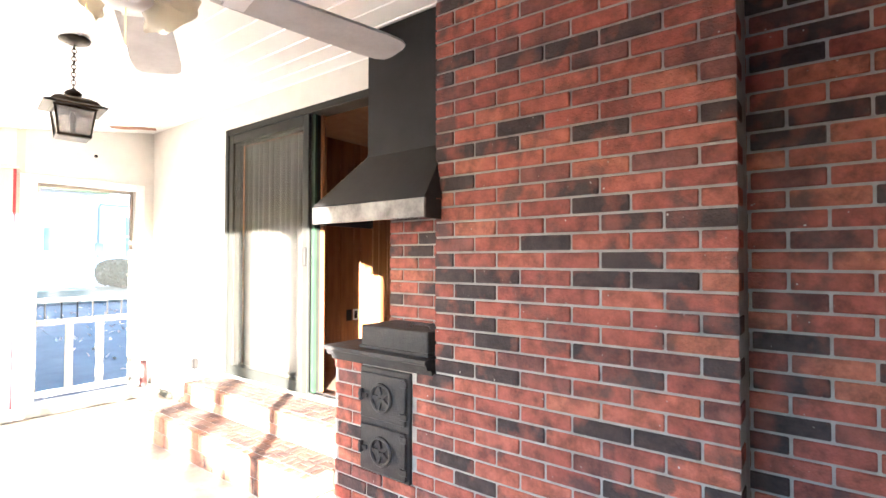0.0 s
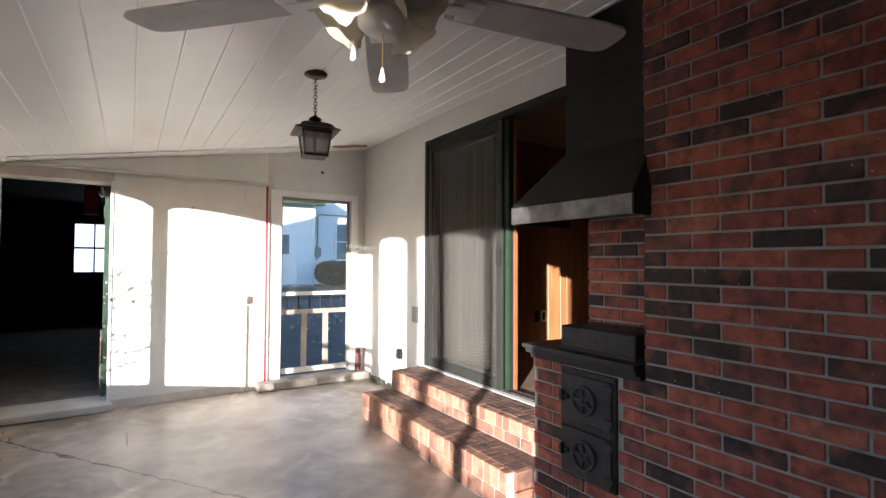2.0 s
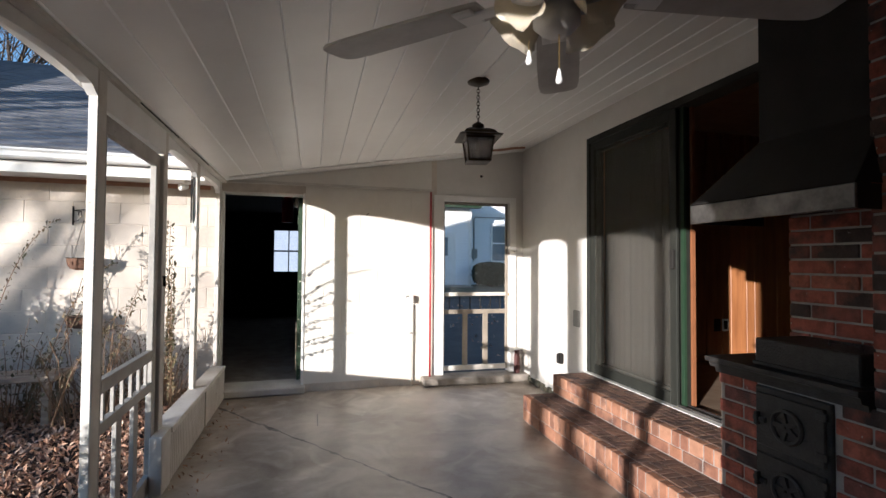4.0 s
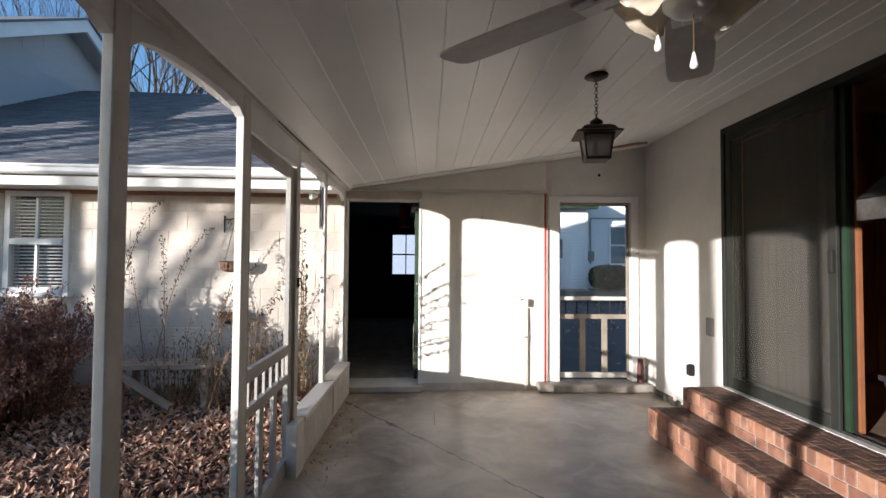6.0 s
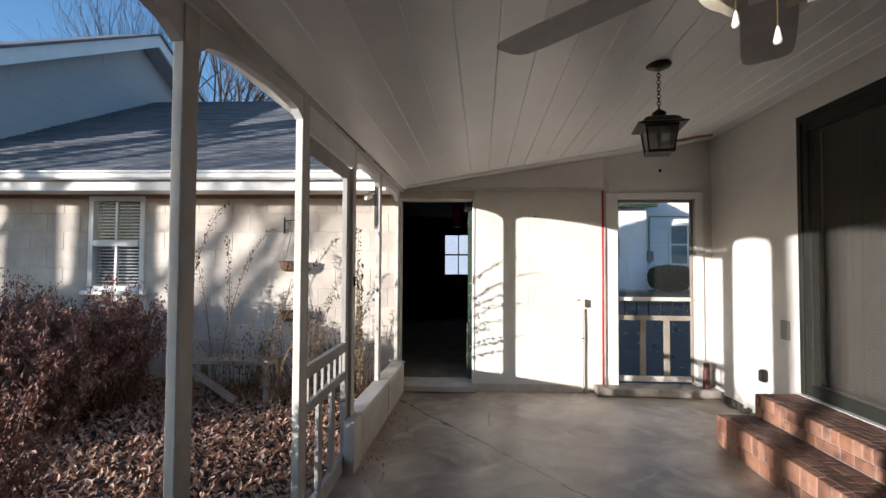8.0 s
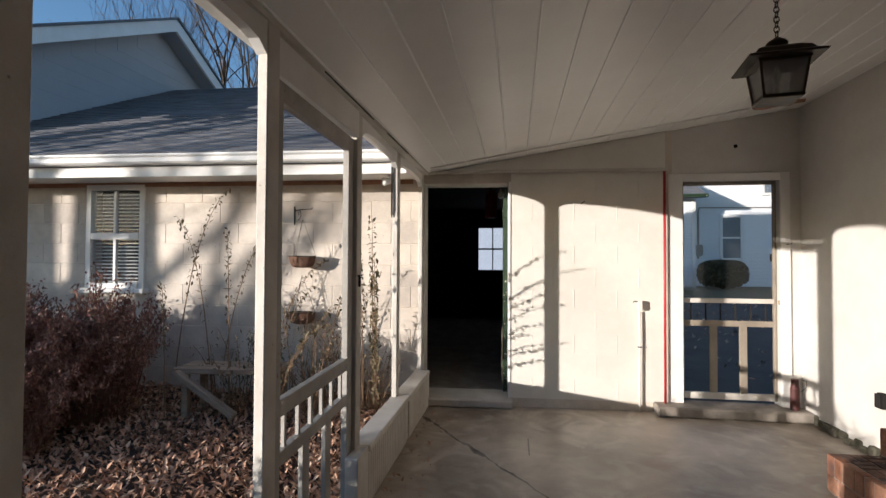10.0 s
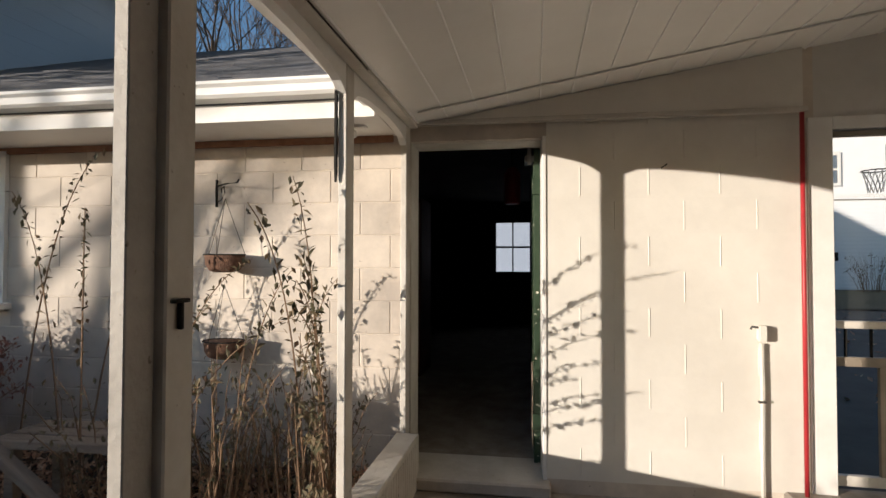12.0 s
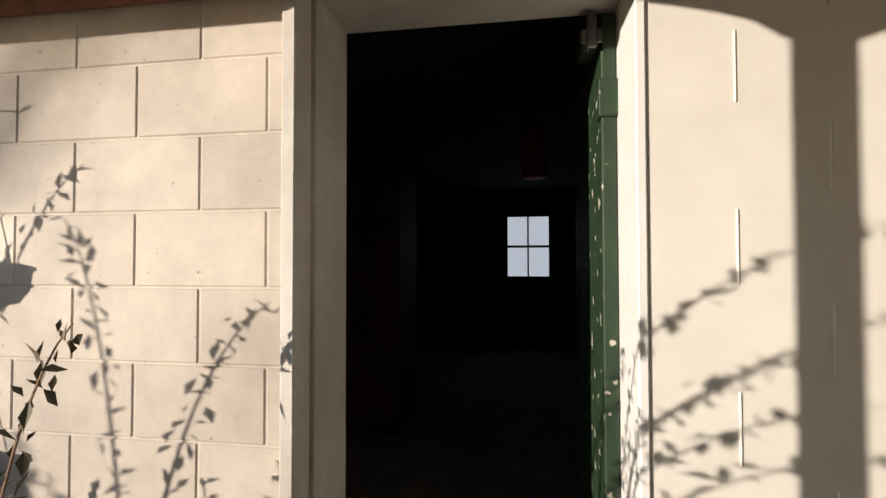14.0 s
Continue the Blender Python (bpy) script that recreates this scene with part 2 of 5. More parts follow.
def floor_mat():
    """Worn grey-tan concrete with scrubbed swirls, stains and one long wandering crack."""
    m = mat("porch_concrete", (0.46, 0.40, 0.325), (0.19, 0.15, 0.11), scale=1.3, rough=0.40, bump=0.12, bscale=50)
    n, l = m.node_tree.nodes, m.node_tree.links
    bs = n["Principled BSDF"]
    tc = n.new("ShaderNodeTexCoord")
    wob = n.new("ShaderNodeTexNoise")
    wob.inputs["Scale"].default_value = 5
    wob.inputs["Detail"].default_value = 5
    l.new(tc.outputs["Object"], wob.inputs["Vector"])
    sep = n.new("ShaderNodeSeparateXYZ")
    l.new(tc.outputs["Object"], sep.inputs[0])

    def math_node(op, a, b=None):
        k = n.new("ShaderNodeMath")
        k.operation = op
        for i, v in enumerate((a, b)):
            if v is None:
                continue
            if isinstance(v, (int, float)):
                k.inputs[i].default_value = v
            else:
                l.new(v, k.inputs[i])
        return k.outputs[0]

    # the crack runs along 0.81 x + 0.59 y = 2.30
    d = math_node('ADD', math_node('MULTIPLY', sep.outputs[0], 0.81), math_node('MULTIPLY', sep.outputs[1], 0.59))
    d = math_node('SUBTRACT', d, 2.30)
    d = math_node('ADD', d, math_node('MULTIPLY', math_node('SUBTRACT', wob.outputs[0], 0.5), 0.10))
    wide = n.new("ShaderNodeTexNoise")
    wide.inputs["Scale"].default_value = 7
    l.new(tc.outputs["Object"], wide.inputs["Vector"])
    near = math_node('LESS_THAN', math_node('ABSOLUTE', d), math_node('MULTIPLY', math_node('POWER', wide.outputs[0], 2.5), 0.055))
    # a short saw-cut beside it
    cut = math_node('LESS_THAN', math_node('ABSOLUTE', math_node('ADD', sep.outputs[0], math_node('SUBTRACT', math_node('MULTIPLY', wob.outputs[0], 0.03), 0.035))), 0.005)
    cut = math_node('MULTIPLY', cut, math_node('LESS_THAN', math_node('ABSOLUTE', math_node('SUBTRACT', sep.outputs[1], 4.5)), 0.16))
    near = math_node('MAXIMUM', near, cut)
    old = bs.inputs["Base Color"].links[0].from_socket
    mx = n.new("ShaderNodeMix")
    mx.data_type = 'RGBA'
    l.new(near, mx.inputs[0])
    l.new(old, mx.inputs[6])
    mx.inputs[7].default_value = (0.06, 0.05, 0.04, 1)
    # scrubbed pale sweeps
    wv = n.new("ShaderNodeTexNoise")
    wv.inputs["Scale"].default_value = 2.2
    wv.inputs["Detail"].default_value = 3
    wv.inputs["Distortion"].default_value = 2.5
    l.new(tc.outputs["Object"], wv.inputs["Vector"])
    r3 = n.new("ShaderNodeValToRGB")
    r3.color_ramp.elements[0].position, r3.color_ramp.elements[1].position = 0.5, 0.72
    l.new(wv.outputs[0], r3.inputs[0])
    m3 = n.new("ShaderNodeMix")
    m3.data_type = 'RGBA'
    l.new(math_node('MULTIPLY', r3.outputs[0], 0.55), m3.inputs[0])
    l.new(mx.outputs[2], m3.inputs[6])
    m3.inputs[7].default_value = (0.58, 0.53, 0.46, 1)
    l.new(m3.outputs[2], bs.inputs["Base Color"])
    return m


CONCRETE = floor_mat()
SLAB = mat("old_kerb_concrete", (0.36, 0.32, 0.27), (0.22, 0.19, 0.16), scale=6, rough=0.85, bump=0.4, bscale=60)
SOIL = mat("leafy_soil", (0.035, 0.024, 0.018), (0.06, 0.04, 0.03), scale=3, rough=1.0, bump=0.8, bscale=40)

# ---------------- builders ----------------
def mesh_of(name, bm, material):
    me = bpy.data.meshes.new(name)
    bm.to_mesh(me)
    bm.free()
    me.materials.append(material)
    return me


def part(name, bm, material, parent=None, label="", m=None, smooth=False):
    me = mesh_of(name, bm, material)
    if smooth:
        me.shade_smooth()
    ob = new(name, me)
    if parent:
        ob.parent = parent
    if m is not None:
        ob.matrix_basis = m
    if label:
        ob["label"] = label
    return ob


def thing(name, label, category, at=(0, 0, 0), rz=0.0, group="", kind=""):
    ob = new(name)
    ob.empty_display_size = 0.1
    ob.matrix_basis = pose(*at, 0, 0, rz)
    return tagged(ob, label, category, group, kind)


def add_box(bm, x0, x1, y0, y1, z0, z1, m=None):
    c = ((x0 + x1) / 2, (y0 + y1) / 2, (z0 + z1) / 2)
    mt = Matrix.Translation(c) @ Matrix.Diagonal((abs(x1 - x0), abs(y1 - y0), abs(z1 - z0), 1))
    if m is not None:
        mt = m @ mt
    return bmesh.ops.create_cube(bm, size=1, matrix=mt)["verts"]


def bx(x0, x1, y0, y1, z0, z1, bevel=0.0, seg=1):
    bm = bmesh.new()
    add_box(bm, x0, x1, y0, y1, z0, z1)
    if bevel:
        bmesh.ops.bevel(bm, geom=bm.edges[:], offset=bevel, segments=seg, affect='EDGES')
    return bm


def boxes(*rows, bevel=0.0):
    bm = bmesh.new()
    for r in rows:
        add_box(bm, *r)
    if bevel:
        bmesh.ops.bevel(bm, geom=bm.edges[:], offset=bevel, segments=1, affect='EDGES')
    return bm


def prism(points, a, b, axis):
    """A flat outline pulled from a to b along an axis; the points are the other two coordinates in order."""
    bm = bmesh.new()
    def at(p, v):
        return {"x": (v, p[0], p[1]), "y": (p[0], v, p[1]), "z": (p[0], p[1], v)}[axis]
    va = [bm.verts.new(at(p, a)) for p in points]
    vb = [bm.verts.new(at(p, b)) for p in points]
    bm.faces.new(va)
    bm.faces.new(vb[::-1])
    k = len(points)
    for i in range(k):
        bm.faces.new((va[i], vb[i], vb[(i + 1) % k], va[(i + 1) % k]))
    bmesh.ops.recalc_face_normals(bm, faces=bm.faces)
    return bm


def lathe(profile, seg=20, cx=0, cy=0, bm=None):
    bm = bm or bmesh.new()
    rings = []
    for r, z in profile:
        rings.append([bm.verts.new((cx + r * math.cos(2 * math.pi * i / seg), cy + r * math.sin(2 * math.pi * i / seg), z)) for i in range(seg)])
    for a, b in zip(rings, rings[1:]):
        for i in range(seg):
            bm.faces.new((a[i], a[(i + 1) % seg], b[(i + 1) % seg], b[i]))
    bm.faces.new(rings[0][::-1])
    bm.faces.new(rings[-1])
    bmesh.ops.recalc_face_normals(bm, faces=bm.faces)
    return bm


def tube(points, radii, seg=6, bm=None):
    """A tapered tube along points."""
    bm = bm or bmesh.new()
    rings = []
    pts = [Vector(p) for p in points]
    for i, p in enumerate(pts):
        d = (pts[min(i + 1, len(pts) - 1)] - pts[max(i - 1, 0)]).normalized()
        u = d.orthogonal().normalized()
        v = d.cross(u)
        r = radii[i] if isinstance(radii, (list, tuple)) else radii
        rings.append([bm.verts.new(p + r * (math.cos(2 * math.pi * k / seg) * u + math.sin(2 * math.pi * k / seg) * v)) for k in range(seg)])
    for a, b in zip(rings, rings[1:]):
        # match the ring's start to avoid twisting
        s = min(range(seg), key=lambda k: (b[k].co - a[0].co).length)
        for i in range(seg):
            bm.faces.new((a[i], a[(i + 1) % seg], b[(i + 1 + s) % seg], b[(i + s) % seg]))
    bm.faces.new(rings[0][::-1])
    bm.faces.new(rings[-1])
    return bm


PIECES = {}


def piece(name, size, material, parent, at, bevel=0.003, m=None):
    """One brick, block or board: alike sizes share a mesh. Its origin is its centre."""
    key = (name, material.name, tuple(round(v, 3) for v in size), bevel)
    if key not in PIECES:
        sx, sy, sz = (v / 2 for v in size)
        PIECES[key] = mesh_of(name, bx(-sx, sx, -sy, sy, -sz, sz, bevel), material)
    ob = new(name, PIECES[key])
    ob.parent = parent
    ob.matrix_basis = (m or Matrix()) if at is None else Matrix.Translation(at) @ (m or Matrix())
    return ob

# ---------------- setting: porch shell ----------------
WX, BXF, LX = 2.29, 1.86, -0.90          # house wall, brick face, inner face of the screen posts


def zc(x):
    """Height of the sloped porch ceiling."""
    return 2.083 + 0.1626 * (x + 0.865)


floor = part("floor", bx(-0.98, 2.45, -2.4, 5.66, -0.25, 0.0), CONCRETE)
tagged(floor, "worn stained concrete porch floor with a long crack", "floor", kind="structure")

bm = bmesh.new()
seams, x = [], -1.015
while x < WX:
    x1 = min(x + 0.173, WX)
    g = 0.003
    pts = [(x + g, zc(x + g)), (x1 - g, zc(x1 - g)), (x1 - g - 0.0, zc(x1) + 0.02), (x + g, zc(x) + 0.02)]
    sub = prism(pts, -2.4, 5.51, "y")
    tmp = bpy.data.meshes.new("tmp")
    sub.to_mesh(tmp)
    sub.free()
    bm.from_mesh(tmp)
    bpy.data.meshes.remove(tmp)
    seams.append(x1)
    x = x1
# board ends: two short cross joints, and the deck above
for v in ([(-1.02, zc(-1.02) + 0.005), (2.5, zc(2.5) + 0.005), (2.5, zc(2.5) + 0.16), (-1.02, zc(-1.02) + 0.16)],):
    sub = prism(v, -2.5, 5.7, "y")
    tmp = bpy.data.meshes.new("tmp")
    sub.to_mesh(tmp)
    sub.free()
    bm.from_mesh(tmp)
    bpy.data.meshes.remove(tmp)
ceiling = part("ceiling", bm, CEIL)
# raised beads along the seams, coloured as if their edges caught light
bm = bmesh.new()
for x in seams[:-1]:
    q = zc(x)
    sub = prism([(x - 0.0045, q + 0.004), (x - 0.0045, q - 0.002), (x - 0.002, q - 0.006), (x + 0.002, q - 0.006), (x + 0.0045, q - 0.002), (x + 0.0045, q + 0.004)], -2.4, 5.505, "y")
    tmp = bpy.data.meshes.new("tmp")
    sub.to_mesh(tmp)
    sub.free()
    bm.from_mesh(tmp)
    bpy.data.meshes.remove(tmp)
part("seam_bead", bm, BEAD, ceiling, "thin raised seams, whiter than the boards to look lit")
tagged(ceiling, "white painted sloped board ceiling with narrow grooves", "ceiling", kind="structure")

wall_house = thing("wall_house", "white painted house wall beside the sliding door", "wall", kind="structure")
for row in ((4.11, 5.66, -0.2, 2.8), (2.12, 4.11, -0.2, 0.345), (2.12, 4.11, 2.40, 2.8), (-2.4, 2.12, -0.2, 2.8)):
    part("wall_stretch", bx(WX, WX + 0.13, *row), OFF_WHITE, wall_house)
# crumbling footing under the white wall
bm = bmesh.new()
rr = random.Random(4)
y = 4.13
while y < 5.48:
    w = rr.uniform(0.04, 0.10)
    h = rr.uniform(0.035, 0.09)
    add_box(bm, WX - rr.uniform(0.012, 0.04), WX + 0.02, y, y + w - 0.006, 0, h)
    y += w
bmesh.ops.bevel(bm, geom=bm.edges[:], offset=0.008, segments=1, affect='EDGES')
tagged(part("footing", bm, mat("mossy_stone", (0.13, 0.115, 0.085), (0.06, 0.06, 0.04), scale=14, rough=0.95, bump=0.6)), "rough dark stone footing below the white wall", "footing", kind="structure")

wall_end = part("wall_end", boxes((1.205, 1.35, 5.51, 5.62, 0, 2.7), (2.125, 2.45, 5.51, 5.62, 0, 2.7), (1.35, 2.125, 5.51, 5.62, 1.995, 2.7)), OFF_WHITE)
tagged(wall_end, "white painted end wall round the screen door", "wall", kind="structure")
part("casing", bx(1.235, 1.352, 5.488, 5.508, 0.085, 2.05, 0.003), WHITE, wall_end)
part("casing", bx(2.123, 2.20, 5.488, 5.508, 0.085, 2.05, 0.003), WHITE, wall_end)
part("casing", bx(1.352, 2.123, 5.488, 5.508, 1.985, 2.05, 0.003), WHITE, wall_end)
part("hole", lathe([(0.016, 0), (0.016, 0.004)], 12), CARD, wall_end, m=pose(1.785, 5.508, 2.281, 90))
kerb = part("kerb", boxes((1.10, 2.29, 5.33, 5.60, 0.002, 0.085), bevel=0.012), SLAB)
tagged(kerb, "worn concrete sill under the screen door", "sill", kind="structure")

# closing walls added behind the camera, dark to cut bounced light
tagged(part("wall_back", bx(-0.98, 2.45, -2.5, -2.4, 0, 2.8), DIM_WALL), "dark unseen end wall added to cut bounced light", "wall", kind="structure")
tagged(part("wall_side", bx(-0.98, -0.90, -2.4, -0.235, 0, 2.06), DIM_WALL), "dark unseen side wall added to block sun and bounced light", "wall", kind="structure")

# ---------------- screen wall with arched bays ----------------
PY = [-0.235, 0.42, 1.645, 2.435, 3.424, 4.427, 5.325]
PX = [-0.90, -0.91, -0.927, -0.853, -0.88, -0.909, -0.90]   # inner faces of the posts
PW, PD = 0.082, 0.036
wall_screen = thing("wall_screen", "white wooden screen wall with arched bays and a low beadboard base", "screen wall", kind="structure")
for x, y in zip(PX, PY):
    part("post", bx(x - PD, x, y, y + PW, 0, 2.073, 0.004), WHITE_WORN_DIM, wall_screen)
for i, (a, b) in enumerate(zip(PY, PY[1:])):
    y0, y1 = a + PW, b
    if i == 3:
        continue
    pts = [(y0 - 0.0, 2.075), (y0, 1.952)]
    for k in range(0, 17):
        s = -1 + k / 8
        pts.append((y0 + (y1 - y0) * k / 16, 1.952 + 0.065 * math.sqrt(max(0, 1 - abs(s) ** 2.4))))
    pts = [pts[0]] + pts[2:] + [(y1, 2.075)]
    bm = prism(pts, -0.041, -0.004, "x")
    for v in bm.verts:
        v.co.x += PX[i] + (PX[i + 1] - PX[i]) * (v.co.y - y0) / (y1 - y0)
    part("arched_header", bm, WHITE, wall_screen)
    h = 0.12 if i == 2 else 0.285
    part("knee_wall", bx(-0.935, -0.845, y0, y1 + (PW if i > 3 else 0), 0.0, h), WHITE_WORN_DIM, wall_screen)
    part("sill", bx(-0.955, -0.824, y0, y1 + (PW if i == 4 else 0), h + 0.002, h + 0.035, 0.006), WHITE_WORN_DIM, wall_screen)
    if i in (4, 5):
        y = y0 + 0.004
        while y < y1 - 0.03:
            piece("bead_board", (0.014, 0.036, 0.275), WHITE_WORN_DIM, wall_screen, (-0.839, y + 0.02, 0.142), 0.005)
            y += 0.042
part("door_header", bx(-0.915, -0.872, 2.517, 3.424, 1.93, 2.075), WHITE, wall_screen)

part("beam", bx(-0.90, -0.850, -0.235, 5.38, 2.062, 2.084), WHITE_WORN_DIM, wall_screen)
part("base_block", bx(-0.895, -0.828, 3.31, 3.492, 0.0, 0.325, 0.004), WHITE_WORN_DIM, wall_screen)
# dark strips along the beam stand in for the shade of a gap
part("beam_gap", boxes((-0.8505, -0.846, 2.9, 3.6, 2.068, 2.0735), (-0.8505, -0.846, 3.9, 4.5, 2.068, 2.073)), CARD, wall_screen)
part("torn_strip", prism([(4.410, 2.05), (4.424, 2.05), (4.424, 1.63), (4.414, 1.60), (4.406, 1.66)], -0.954, -0.945, "x"), CARD, wall_screen, "dark torn weather strip")
part("latch", boxes((-0.881, -0.868, 3.455, 3.463, 1.155, 1.215), (-0.881, -0.866, 3.435, 3.478, 1.208, 1.216), bevel=0.002), CARD, wall_screen)


def screen_door(at, rz, width, top, label, tone, s=0.075, mid=0.805, mh=0.06, low=0.625, sp=0.008, bar=0.032):
    """A wooden screen door: tall screen above, a row of spindles and upright bars below. It runs along +y from its foot."""
    d = thing("screen_door", label, "screen door", at, rz)
    t = 0.032
    part("stile", bx(-t, 0, 0, s, 0.02, top, 0.003), tone, d)
    part("stile", bx(-t, 0, width - s, width, 0.02, top, 0.003), tone, d)
    part("rail", bx(-t, 0, s, width - s, top - max(s, 0.03), top, 0.003), tone, d)
    white = WHITE_WORN_DIM if sp < 0.006 else tone
    part("rail", bx(-t, 0, s, width - s, mid - mh, mid, 0.003), white, d)
    part("rail", bx(-t, 0, s, width - s, low - 0.05, low, 0.003), tone, d)
    part("rail", bx(-t, 0, s, width - s, 0.02, 0.075 if sp < 0.006 else 0.115, 0.003), white, d)
    n = 6
    for k in range(n):
        y = s + (width - 2 * s) * (k + 0.5) / n
        part("spindle", bx(-0.024, -0.008, y - sp, y + sp, low - 0.005, mid - mh + 0.005, 0.002), tone if sp > 0.006 else CARD, d)
    for k in (1, 2):
        y = s + (width - 2 * s) * k / 3
        part("bar", bx(-0.027, -0.005, y - bar, y + bar, 0.07, low - 0.045, 0.003), tone, d)
    part("screen", bx(-0.030, -0.0285, s, width - s, mid, top - max(s, 0.03)), SCREEN, d).visible_shadow = False
    return d


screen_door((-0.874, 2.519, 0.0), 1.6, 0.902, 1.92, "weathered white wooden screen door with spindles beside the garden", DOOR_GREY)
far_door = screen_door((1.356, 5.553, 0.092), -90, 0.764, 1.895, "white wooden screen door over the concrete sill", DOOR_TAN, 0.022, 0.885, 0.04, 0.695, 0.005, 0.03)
part("knob", lathe([(0.006, 0), (0.008, 0.012), (0.02, 0.025), (0.022, 0.035), (0.012, 0.045)], 14), BRASS, far_door, "round brass knob", m=pose(0.0, 0.78, 0.86, 0, 90), smooth=True)

# ---------------- garage ----------------
GR = pose(-1.0, 5.40, 0, 0, 0, 2.4)
wall_garage = part("wall_garage", boxes((-7.2, -3.23, 0.006, 0.2, -0.5, 2.05), (-2.65, 0.06, 0.006, 0.2, -0.5, 2.05), (-3.23, -2.65, 0.006, 0.2, -0.5, 1.0), (-3.23, -2.65, 0.006, 0.2, 2.0, 2.05), (0.06, 0.885, 0.006, 0.2, 1.99, 2.45), (0.885, 2.27, 0.006, 0.2, -0.2, 2.7), (0.06, 0.885, 0.006, 0.2, -0.3, 0.07)), BLOCK, m=GR)
tagged(wall_garage, "cream painted concrete block garage wall", "wall", kind="structure")
# openings are kept clear: the window stands between two stretches of wall
CH, CL, GZ = 0.195, 0.368, 0.078 - 0.195 * 2
for r in range(0, 12):
    z0 = GZ + r * CH
    if z0 + CH > 2.05:
        continue
    off = (-0.2 if r % 2 else -0.384)
    k = -19
    while True:
        a = off + k * CL
        k += 1
        b = a + CL
        a, b = a, min(b, 0.06)
        if a >= 0.05:
            break
        if b < -7.2:
            continue
        if z0 + CH > 0.98 and z0 < 2.0 and b > -3.25 and a < -2.63:
            # cut round the window
            for a2, b2 in ((a, -3.25), (-2.63, b)):
                if b2 - a2 > 0.04:
                    piece("block", (b2 - a2 - 0.004, 0.03, CH - 0.004), BLOCK, wall_garage, ((a2 + b2) / 2, 0.0172, z0 + CH / 2), 0.004)
            continue
        piece("block", (b - a - 0.004, 0.03, CH - 0.004), BLOCK, wall_garage, ((a + b) / 2, 0.0172, z0 + CH / 2), 0.004)
for r in range(2, 13):
    z0 = GZ + r * CH
    off = 0.885 if r % 2 else 0.885 - CL / 2
    for k in range(5):
        a, b = max(off + k * CL, 0.885), min(off + (k + 1) * CL, 2.2)
        if b - a < 0.01 or z0 > 2.1:
            continue
        piece("block", (b - a, 0.03, CH), BLOCK_IN, wall_garage, ((a + b) / 2, 0.0195, max(z0 + CH / 2, 0.0)), 0.0)
        if b < 2.15:
            piece("joint", (0.007, 0.008, CH - 0.035), BLOCK_IN, wall_garage, (b, 0.005, max(z0 + CH / 2, 0.0)), 0.003)
# trim over the door: the projecting beam and the board along the ceiling
part("beam", prism([(0.05, 2.075), (2.2, 2.075), (2.2, zc(1.2) - 0.004), (0.05, zc(-0.95) - 0.004)], -0.035, -0.006, "y"), BLOCK_IN, wall_garage)
part("ceiling_trim", prism([(-0.80, zc(-0.80) - 0.012), (1.75, zc(1.75) - 0.012), (1.75, zc(1.75) - 0.003), (-0.80, zc(-0.80) - 0.003)], 5.165, 5.19, "y"), CEIL, ceiling)
part("beam_lip", bx(0.05, 2.22, -0.048, -0.035, 2.075, 2.10, 0.003), WHITE_WORN_DIM, wall_garage)
part("door_jamb", bx(0.07, 0.105, 0.02, 0.24, 0.07, 2.0, 0.003), WHITE_WORN_DIM, wall_garage)
part("door_jamb", bx(0.862, 0.884, -0.004, 0.24, 0.07, 2.0, 0.003), WHITE, wall_garage)
part("door_lintel", bx(0.105, 0.862, 0.05, 0.24, 1.985, 2.03, 0.003), WHITE_WORN_DIM, wall_garage)
part("door_sill", bx(0.05, 0.90, -0.09, 0.3, 0.003, 0.072, 0.01), WHITE_WORN_DIM, wall_garage)

# open green door leaf, seen nearly edge-on
gd = thing("garage_door", "open green door with flaking paint inside the dark doorway", "door", (-0.150, 5.645, 0.075), 2)
part("leaf", bx(-0.038, 0, 0.0, 0.74, 0, 1.9, 0.004), GREEN, gd)
part("hinge", boxes((-0.046, 0.004, -0.012, 0.05, 1.62, 1.72), bevel=0.003), GREEN, gd)
part("hinge", boxes((-0.046, 0.004, -0.012, 0.05, 0.2, 0.3), bevel=0.003), GREEN, gd)
part("closer", boxes((-0.09, -0.03, 0.0, 0.14, 1.82, 1.86), (-0.075, -0.05, -0.02, 0.02, 1.80, 1.90), bevel=0.004), WORN_METAL, gd, "worn metal door closer")
part("torn_strip", prism([(-0.015, 0.48), (0.02, 0.60), (0.03, 0.52), (0.012, 0.40), (0.02, 0.2), (0.0, 0.1)], -0.052, -0.044, "x"), OLD_WOOD, gd)

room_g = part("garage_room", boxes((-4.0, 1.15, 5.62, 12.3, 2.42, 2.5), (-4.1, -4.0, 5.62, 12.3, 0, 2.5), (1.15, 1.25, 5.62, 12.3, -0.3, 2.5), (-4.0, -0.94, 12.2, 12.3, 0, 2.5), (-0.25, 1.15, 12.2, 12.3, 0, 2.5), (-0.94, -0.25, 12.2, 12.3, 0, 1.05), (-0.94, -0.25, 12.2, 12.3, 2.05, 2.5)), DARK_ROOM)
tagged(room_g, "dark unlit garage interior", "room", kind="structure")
tagged(part("floor_garage", bx(-4.0, 1.15, 5.62, 12.3, -0.1, 0.06), SLAB), "dusty concrete floor of the dark garage", "floor", kind="structure")
gw = thing("window_garage", "small four-pane window at the back of the dark garage", "window", (-0.595, 12.19, 1.55), kind="structure")
